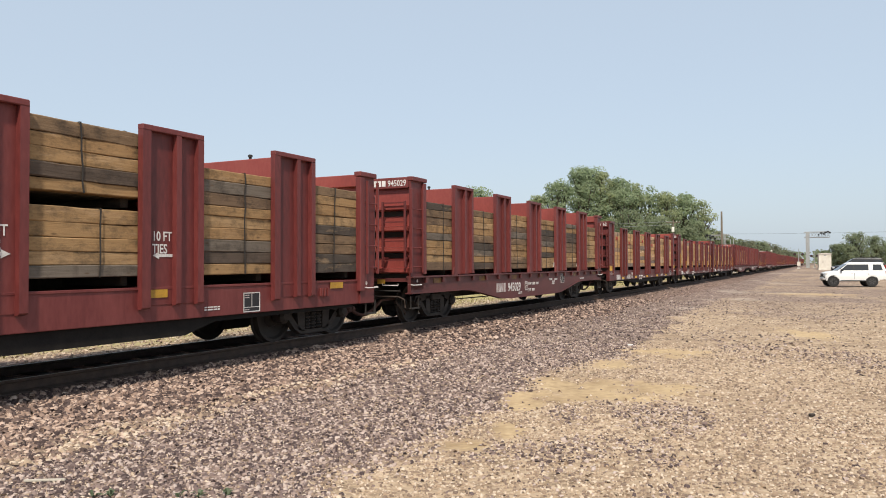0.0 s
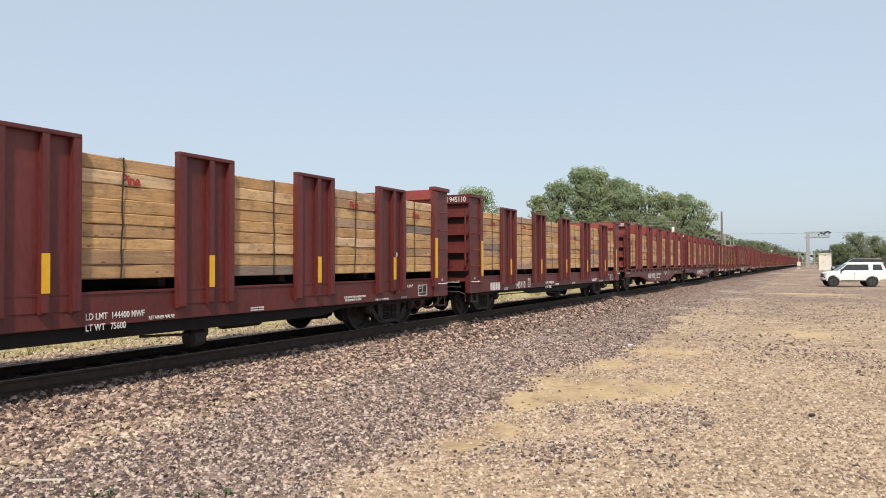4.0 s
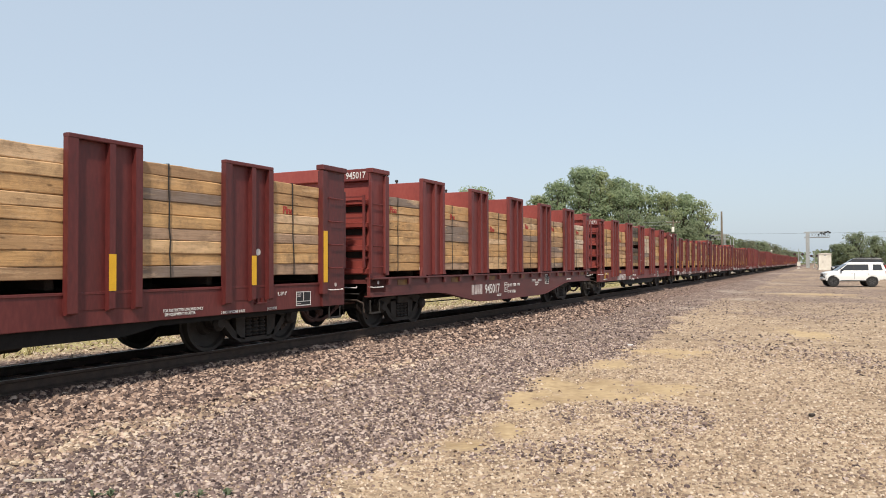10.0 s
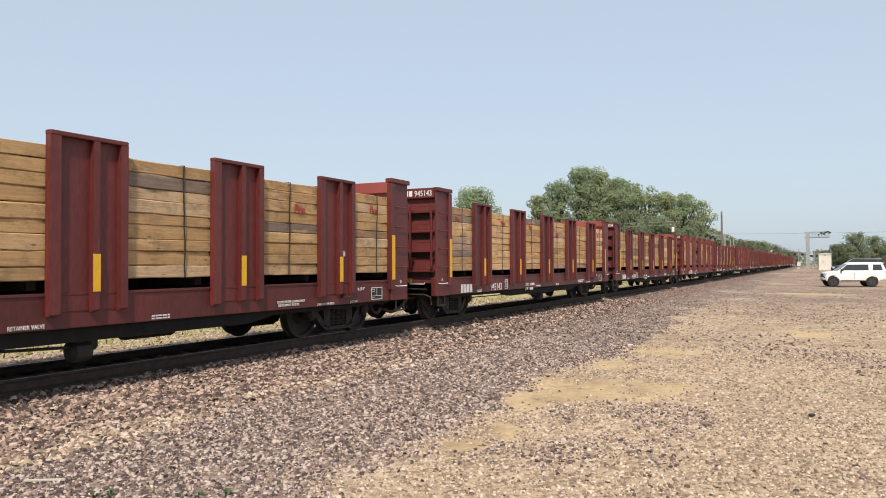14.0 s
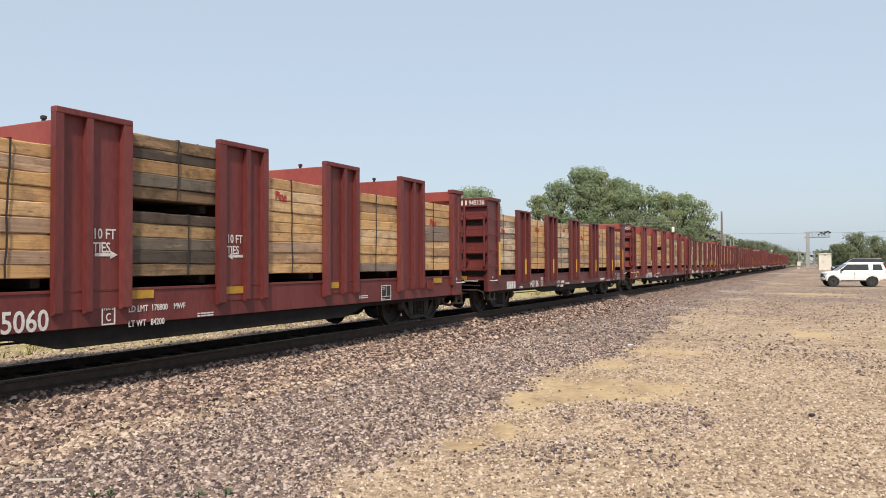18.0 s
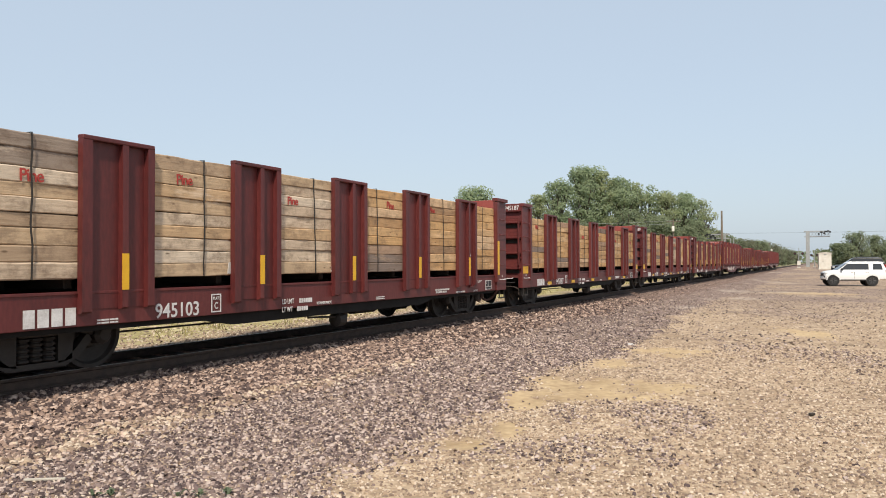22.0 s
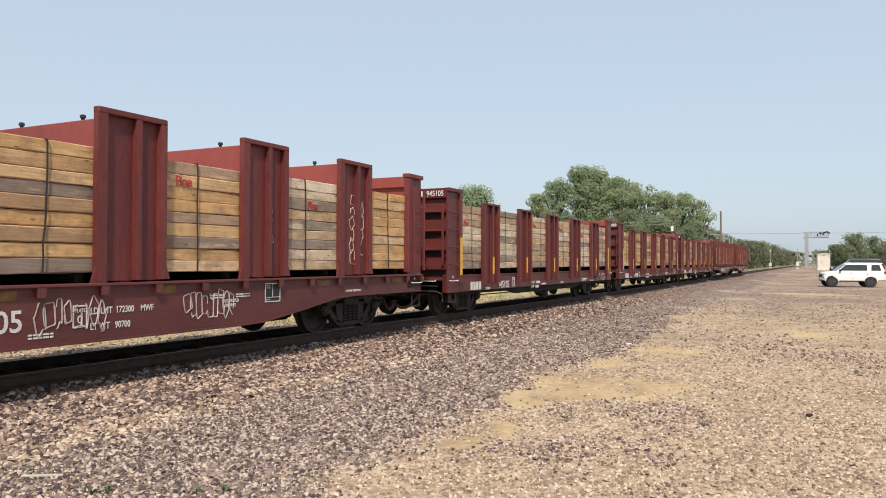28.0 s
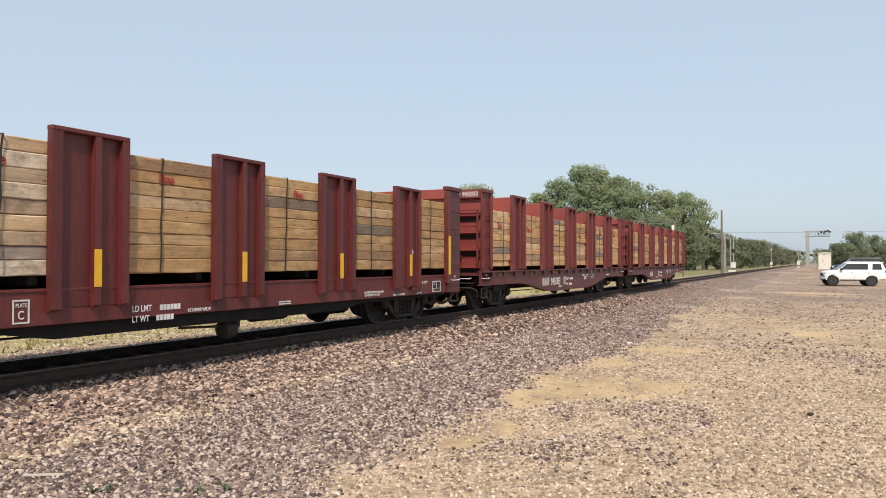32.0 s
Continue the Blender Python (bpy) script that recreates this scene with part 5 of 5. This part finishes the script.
def freight_car(index, kind, number, limit="", weight="", style="stripe"):
    k = KIND[kind]
    look_ = {"A": "dark red flatcar with straight sills and ribbed posts, carrying sleepers",
             "B": "faded red fishbelly flatcar with tall ribbed posts, carrying sleepers",
             "C": "faded red flatcar with tall stencilled posts, carrying sleepers"}[kind]
    car = thing("freight_car", look_, "freight car", group="cars of the train")
    red = k["red"]
    for s in (-1, 1):
        part("side_sill", shared("side_sill/%s%d" % (kind, s), lambda: sill_geo(k, s), SILL_B if kind == "B" else red), car)
        if kind != "B":
            # rail coloured darker than the other black steel to hold the shade
            part("underframe", shared("underframe/%s%d" % (kind, s), lambda: Geo().prism([(-7.4, k["low"] + .02), (-7.2, k["low"] - .06), (-3.6, k["low"] - .08), (-3.0, k["low"] - k["skirt"]), (3.0, k["low"] - k["skirt"]), (3.6, k["low"] - .08), (7.2, k["low"] - .06), (7.4, k["low"] + .02)], "y", *sorted((s * 1.39, s * 1.27))), SHADED_BLACK), car, "lower frame rail in shade-darkened black")
        for i in range(5):
            side_post(car, kind, s, (i - 2) * k["pitch"], kind == "C" and i < 2)
    if kind != "A":
        for i in range(5):
            # cross walls are painted in the sunlit tint of the red
            d = part("divider", shared("divider/" + kind, lambda: divider_geo(k), RED_SUNLIT), car, "red cross wall in a sunlit tint", at=((i - 2) * k["pitch"], 0, 0))
            for y in (-.55, .75):
                part("lug", shared("lug", lambda: Geo().lathe([(.025, 0), (.025, .05), (.04, .055), (.04, .09), (.02, .1)], "z", 8), BLACK), d, at=(0, y, k["top"] - .03))
    def floor():
        g = Geo().box(-BODY_END + .05, BODY_END - .05, -1.43, 1.43, k["deck"] - .12, k["deck"] - .04)
        return g
    part("floor", shared("floor/" + kind, floor, SILL_B), car, "dark steel deck on cross bearers")
    def spine():
        g = Geo().box(-BODY_END, BODY_END, -.33, .33, .56, .95)
        g.box(-3.6, 3.6, -.30, .30, .46, .60)
        g.lathe([(.12, -.5), (.2, -.46), (.2, .36), (.12, .4)], "x", 14, (1.6, -.75, .52))
        g.lathe([(.1, -.3), (.17, -.28), (.17, .28), (.1, .3)], "x", 14, (-1.2, .8, .55))
        g.box(.2, .75, -.95, -.6, .40, .62, .02)
        return g
    part("stringer", shared("stringer/" + kind, lambda: Geo().box(-7.0, 7.0, .80, .95, k["deck"] - .04, k["deck"] + .13, .01).box(-7.0, 7.0, -.10, .05, k["deck"] - .04, k["deck"] + .13, .01), SLEEPER), car, "dark timber stringers under the load")
    part("centre_sill", shared("centre_sill", spine, BLACK), car, "black centre sill with brake gear")
    if kind == "A":
        part("brake_valve", shared("brake_valve", lambda: Geo().lathe([(.06, -.02), (.14, .02), (.14, .24), (.06, .28)], "x", 12, (.02, -1.13, .30)).box(.04, .16, -1.22, -1.10, .40, .66, .02).tube([(-.9, -1.2, .40), (-.05, -1.18, .36), (.05, -1.15, .34)], .02).box(.20, .40, -1.20, -1.06, .30, .46, .03), BLACK), car, "black brake valve hung under the sill")
    part("brake_rod", shared("brake_rod", lambda: Geo().tube([(-4.6, -.6, .42), (-1.0, -.55, .40), (3.9, -.62, .44)], .016), BLACK), car)
    for e in (-1, 1):
        end = end_bulkhead(car, kind, e, number not in ("945088", "945060", "945112"))
        part("ladder", shared("ladder/%s%d" % (kind, e), lambda: ladder_geo(k, e), red), end, "red end ladder")
        gx = e * (k["inner"] + .43)
        if kind != "A":
            for name, gx2, y in (("inner", k["inner"] + .21, -1.57), ("outer", BODY_END + .05, -1.55)):
                part("stile", shared("stile/%s%d%s" % (kind, e, name), lambda: Geo().box(e * gx2 - .022, e * gx2 + .022, y - .025, y + .025, 1.18, 3.0, .005), red), end)
        for z in (1.32, 1.74, 2.16, 2.58):
            part("grab_iron", shared("grab_iron", grab_geo, red), end, at=(gx, -1.49, z))
        part("grab_iron", shared("grab_iron_white", grab_geo, WHITE), end, "white-painted grab iron", at=(gx, -1.49, .92))
        part("step", shared("step", step_geo, BLACK), car, "stirrup step", at=(gx + e * .02, -1.48, .42))
        part("hand_hold", shared("hand_hold", lambda: Geo().tube([(0, -.2, .04), (.0, -.2, 0), (0, .2, 0), (0, .2, .04)], .012), WHITE), end, at=(e * (BODY_END + .03), -1.0, .90))
        part("coupler", shared("coupler/%d" % e, lambda: coupler_geo(e), BLACK), car, "black knuckle coupler")
        part("uncoupling_lever", shared("uncoupling_lever/%d" % e, lambda: lever_geo(e), RUST), car, "rusty uncoupling lever")
        part("chain", shared("chain/%d" % e, lambda: chain_geo(e), RUST), car, "hanging rusty safety chain")
        part("air_hose", shared("air_hose/%d" % e, lambda: hose_geo(e), HOSE, True), car, "rusty brown brake hose")
        part("dot", shared("dot", lambda: Geo().lathe([(.037, -.002), (.037, .002)], "y", 14), FADED), end, "white inspection dot", at=(e * (BODY_END - .29), -1.504, 1.0))
        truck(car, e * k["truck"])
    part("brake_platform", shared("brake_platform", lambda: Geo().box(-BODY_END - .40, -BODY_END, -.62, .62, 1.28, 1.32).tube([(-BODY_END - .3, -.5, 1.3), (-BODY_END, -.5, 1.0)], .02), plain("weathered_grating", (.10, .11, .10))), car, "grey grating step")
    # number on the head beam of the leading end: bars for the mark, digits beside it
    for i, ch in enumerate(number):
        part("end_digit", text_mesh(ch, .135, WHITE, 1.0, .84), car, "white digit on the end beam", at=(-BODY_END - .016, -.93 - i * digit_step(.135, WHITE, .84), k["end"] - .19), turn=(0, 0, radians(-90)))
    part("end_mark", shared("end_mark", lambda: bars([(0, .13)], [.09] * 4, .022), WHITE), car, at=(-BODY_END - .016, -.45, k["end"] - .19), turn=(0, 0, radians(-90)))
    part("end_print", shared("end_print", lambda: bars([(0, .03), (.06, .03), (.12, .03)], [.1, .14, .12]), WHITE), car, at=(-BODY_END + .08, -.1, 1.90), turn=(0, 0, radians(-90)))
    part("end_marker", shared("end_marker", lambda: rect(.20, .10), DIRTY_YELLOW if kind != "A" else YELLOW), car, at=(-BODY_END - .012, -.66, .93), turn=(0, 0, radians(-90)))
    reporting_marks(car, kind, number, limit, weight)
    # yellow conspicuity marks
    if style == "stripe":
        for i in range(5):
            part("yellow_stripe", shared("yellow_stripe", lambda: rect(.105, .46), YELLOW), car, at=((i - 2) * k["pitch"] + .027, Y0 - .004, 1.05))
        part("sticker", shared("sticker", lambda: Geo().lathe([(.055, -.002), (.055, .002)], "y", 14), WHITE), car, "round white sticker", at=(5.49, -1.474, 1.57))
        for e in (-1, 1):
            part("yellow_stripe", shared("yellow_stripe_long", lambda: rect(.12, .92), YELLOW), car, at=(e * (k["inner"] + .075) - .06, Y0 - .004, 1.05))
    elif style == "patch":
        for i in range(5):
            part("yellow_patch", shared("yellow_patch", lambda: rect(.40, .10), YELLOW), car, at=((i - 2) * k["pitch"] - (.06 if number == "945189" else .21), -1.466, .65))
        for e in (-1, 1):
            part("yellow_patch", shared("yellow_patch_large", lambda: rect(.42, .21), YELLOW), car, at=(e * (k["inner"] + .48) - .21, -1.506, 1.05))
    else:
        y = -1.506 if kind == "B" else -1.478
        for x in ((-6.8, -4.23, -1.94, .35, 4.0, 6.6) if kind == "B" else (-4.6, -2.1, -.35, 2.2, 6.4)):
            part("yellow_patch", shared("dirty_patch/" + kind, lambda: rect(.40, .11), DIRTY_YELLOW if kind == "C" else GRIMED_YELLOW), car, at=(x, y, .93))
    if kind == "C":
        y = Y0 + .074
        bay = LONG_BAY.get(index, 2)
        for x, arrow in (((bay - 3) * k["pitch"] + .03, 1), ((bay - 2) * k["pitch"] - .30, -1)):
            part("lettering", text_mesh("10 FT\nTIES", .13, WHITE, 1.0, .8), car, "white stencilled words", at=(x - .02, y, 1.70))
            g = Geo().box(-.08, .16, -.002, .002, -.02, .02)
            g.prism([(-.18, 0), (-.07, .05), (-.07, -.05)], "y", -.002, .002)
            part("arrow", shared("arrow/%d" % arrow, lambda: g, WHITE), car, at=(x + .17, y, 1.50), turn=(0, radians(180) if arrow > 0 else 0, 0))
    return car


# ---------------------------------------------------------------- bundles of sleepers
def tie_meshes(mat, tag):
    out = []
    rnd = random.Random(5)
    for i in range(10):
        g = Geo()
        rings, n = [], 9
        for j in range(n):
            x = -1.21 + 2.42 * j / (n - 1)
            up, dn, out_ = rnd.uniform(-.004, .004), rnd.uniform(-.004, .004), rnd.uniform(-.007, .007)
            c = rnd.uniform(.006, .016)
            rings.append([(x, py + out_, pz + (up if pz > 0 else dn)) for py, pz in
                          ((-.113, -.0858 + c), (-.113, .0858 - c), (-.113 + c, .0858), (.113 - c, .0858), (.113, .0858 - c), (.113, -.0858 + c), (.113 - c, -.0858), (-.113 + c, -.0858))])
        loft(g, rings)
        out.append(g.mesh("tie", mat))
    return out


TIES = {"fresh": tie_meshes(WOOD, "fresh"), "old": tie_meshes(WOOD_OLD, "old"), "pale": tie_meshes(WOOD_PALE, "pale"), "dull": tie_meshes(WOOD_DULL, "dull")}


def core_mesh(layers, mat):
    g, rnd = Geo(), random.Random(8)
    for j in range(layers):
        for i in range(11):
            d = rnd.uniform(-.03, .03)
            y = -1.30 + .232 * (i + 1)
            g.box(-1.20 + d, 1.20 + d, y - .112, y + .112, j * .1715 + .003, j * .1715 + .168)
    return g.mesh("timber_core", mat)


CORES = {(n, w): core_mesh(n, m) for n in (5, 9) for w, m in (("fresh", WOOD), ("old", WOOD_OLD), ("pale", WOOD_PALE), ("dull", WOOD_DULL))}


def tie_bundle(layers, wood, seed, mark=None, tall=1.0):
    rnd = random.Random(seed)
    b = thing("tie_bundle", {"fresh": "strapped bundle of tan new wooden railway sleepers", "old": "strapped bundle of grey-brown weathered wooden railway sleepers", "pale": "strapped bundle of pale bleached wooden railway sleepers",
                              "dull": "strapped bundle of dull golden wooden railway sleepers"}[wood],
              "timber bundle", group="bundles on the cars")
    heights = [rnd.uniform(.84, 1.14) for _ in range(layers)]
    total, z, rows = sum(heights), 0, []
    for q in heights:
        q *= layers * .1715 * tall / total
        px, py = rnd.uniform(-.03, .03), -1.328 + rnd.uniform(-.008, .016)
        rows.append((z, q, py))
        tie = part("tie", rnd.choice(TIES[wood]), b, at=(px, py, z + q / 2),
                   turn=(rnd.uniform(-.02, .02), rnd.uniform(-.005, .005), rnd.choice((0, math.pi)) + rnd.uniform(-.004, .004)))
        tie.scale.z = q / .1715 * .982
        z += q
    tagged(part("timber_core", CORES[(layers, wood)], b), kind="stuff")
    h = layers * .1715 * tall
    x, z = rnd.uniform(-.25, .3), 0
    lean = rnd.uniform(-.03, .03)
    g = Geo()
    bend = [(x + rnd.uniform(-.006, .006), 0.0)]
    for q in heights:
        z += q * h / total
        bend.append((x + lean * 2 * z / h + rnd.uniform(-.012, .012), z))
    for (xa, za), (xb, zb) in zip(bend, bend[1:]):
        g.prism([(xa - .011, za), (xa + .011, za), (xb + .011, zb), (xb - .011, zb)], "y", -1.467, -1.460)
    x = bend[-1][0]
    g.box(x - .013, x + .013, -1.464, 1.36, h + .002, h + .007)
    part("strap", g.mesh("strap", STRAP), b, "dark steel strap")
    for c in (-.75, .75):
        part("bearer", shared("bearer", lambda: Geo().box(-.06, .06, -1.25, 1.3, -.12, 0, .01), SLEEPER), b, at=(c, 0, 0))
    if mark:
        z, q, y = rows[layers - 2 + rnd.choice((0, 0, -1, -1))]
        part("handwriting", text_mesh(mark, min(.15, q * .84), CRAYON, .9, .95), b, "red crayon word",
             at=(rnd.uniform(-.60, .15), y - .124, z + .012), turn=(0, rnd.uniform(-.05, .05), 0))
    if layers == 9 and rnd.random() < .28:
        w, q = rnd.uniform(.16, .34), rnd.uniform(.12, .24)
        c = rnd.choice((-1.1, .75)) + rnd.uniform(-.05, .1)
        g = Geo().prism([(c, .03), (c + w, .02), (c + w * .97, q), (c + w * .55, q * 1.06), (c + .02, q * .94)], "y", -1.466, -1.450)
        part("paint_patch", g.mesh("paint_patch", PAPER), b, "pale grey dab of paint")
    return b


def scribble(car, x, z, w, h, y, seed, loops=5):
    """Looping spray-paint strokes that spell nothing: in a row, or stacked on a tall narrow place."""
    rnd = random.Random(seed)
    tall = h > w
    for i in range(loops):
        f = (i + .5) / loops
        cx = x + (rnd.uniform(.35, .65) if tall else f) * w
        cz = z + (f if tall else rnd.uniform(.4, .6)) * h
        rx, rz = (w * rnd.uniform(.25, .45), h / loops * rnd.uniform(.4, .7)) if tall else (w / loops * rnd.uniform(.4, .7), h * rnd.uniform(.3, .48))
        a0, turn = rnd.uniform(0, 6.28), rnd.uniform(3.5, 7.5)
        drift = rnd.uniform(-.4, .6)
        pts = [(cx + rx * (math.cos(a0 + turn * j / 28) + drift * (j / 28 - .5)), y, cz + rz * math.sin(a0 + turn * j / 28 + .5 * math.sin(j * .45))) for j in range(29)]
        part("graffiti_stroke", Geo().tube(pts, .008, 4).mesh("graffiti_stroke", FADED), car, "white spray-painted scrawl")


# leading end-post place at the clip's start, kind, number, limit, weight, marks, wood
TRAIN = [
    (-2.55, "C", "", "", "", "dirty", "old"), (14.77, "B", "945029", "166600", "93800", "dirty", "old"),
    (31.88, "A", "945162", "141700", "78300", "patch", "fresh"), (49.02, "A", "945130", "144400", "75600", "stripe", "fresh"),
    (66.02, "A", "945110", "144400", "75600", "stripe", "fresh"), (83.18, "B", "945020", "166600", "96400", "dirty", "fresh"),
    (100.21, "B", "945026", "", "", "dirty", "fresh"), (117.27, "A", "945100", "", "", "stripe", "fresh"),
    (133.90, "B", "945017", "175800", "87200", "dirty", "fresh"), (151.02, "C", "945071", "181000", "82000", "dirty", "fresh"),
    (168.22, "A", "945127", "", "", "stripe", "dull"), (185.30, "A", "945143", "", "", "stripe", "fresh"),
    (202.28, "A", "945104", "", "", "stripe", "fresh"), (219.54, "C", "945060", "178800", "84200", "dirty", "fresh"),
    (237.04, "A", "945136", "", "", "stripe", "fresh"), (254.21, "C", "945050", "176600", "86400", "dirty", "fresh"),
    (271.40, "A", "945103", "", "", "stripe", "fresh"), (288.43, "A", "945187", "", "", "patch", "fresh"),
    (305.41, "A", "945189", "141700", "78300", "patch", "fresh"), (322.55, "A", "945144", "", "", "stripe", "fresh"),
    (339.87, "B", "945005", "172300", "90700", "dirty", "fresh"), (356.93, "A", "945105", "", "", "stripe", "pale"),
    (374.06, "A", "945088", "", "", "stripe", "fresh"), (390.96, "A", "945112", "", "", "stripe", "dull"),
    (408.03, "B", "945003", "", "", "dirty", "fresh"), (425.06, "B", "", "", "", "dirty", "fresh"),
]
LONG_BAY = {0: 3}      # the bay with two short stacks, where it is not the third
MID = {"A": 7.26, "B": 7.25, "C": 7.36}
MOVING = []           # object, place at the clip's start


def build_train():
    rnd = random.Random(11)
    for i, (x, kind, number, limit, weight, style, wood) in enumerate(TRAIN):
        k = KIND[kind]
        car = freight_car(i, kind, number, limit, weight, style)
        x0 = x + MID[kind]
        if number == "945005":
            scribble(car, -1.32, .50, .95, .46, -1.506, 1, 8)
            scribble(car, .92, .52, .98, .44, -1.506, 2, 9)
            scribble(car, -4.1, .55, .8, .42, -1.506, 3, 7)
            scribble(car, 2.62, 1.5, .22, .95, -1.474, 4, 6)
            scribble(car, 5.05, 1.35, .22, 1.3, -1.474, 5, 6)
            scribble(car, 5.40, 1.5, .16, 1.0, -1.474, 6, 4)
        if number == "945071":
            scribble(car, -2.98, .98, .42, .85, -1.476, 7, 8)
        MOVING.append((car, (x0, TRACK_Y, RAIL)))
        for b in range(6):
            bx = x0 + max(-6.49, min(6.49, (b - 2.5) * k["pitch"])) 
            z = RAIL + k["deck"] + .155 if kind == "A" else RAIL + 1.22
            w = wood
            if i > 1 and rnd.random() < .10:
                w = "pale"
            if i == 16 and b < 3:
                w = "pale"
            tall = {16: 1.085, 18: 1.065, 21: 1.03, 5: 1.0}.get(i, 1.01) + rnd.uniform(-.006, .014)
            if kind == "C" and b == LONG_BAY.get(i, 2):
                for j in range(2):
                    t = tie_bundle(5, "fresh" if number == "945050" else "old", rnd.random(), None)
                    MOVING.append((t, (bx, TRACK_Y, z + j * 1.03)))
                continue
            mark = rnd.choice(("PINE", "Pine", "", "PINE") if style == "patch" else ("Pine", "Pine", "", "Pine")) if w != "old" else None
            t = tie_bundle(9, w, rnd.random(), mark, tall)
            MOVING.append((t, (bx, TRACK_Y, z)))


build_train()


def run(t):
    """How far the train has come at t seconds."""
    return 12.0266 * t + 0.005166 * t * t - 0.0000217 * t ** 3


def motions():
    times = [0, 4, 8, 12, 16, 20, 24, 28, 32]
    for ob, (x, y, z) in MOVING:
        walk(ob, [(t, pose(x - run(t), y, z)) for t in times])
    # all wheelsets roll alike: one is keyed, the others use the same keys
    first = WHEELSETS[0]
    walk(first, [(i / FPS, pose(0, 0, 0, 0, math.degrees(-run(i / FPS) / .457) % 360, 0)) for i in range(32 * FPS + 1)])
    keys = first.animation_data
    for w in WHEELSETS[1:]:
        w.rotation_mode = "QUATERNION"
        w.animation_data_create()
        w.animation_data.action = keys.action
        w.animation_data.action_slot = keys.action_slot


motions()
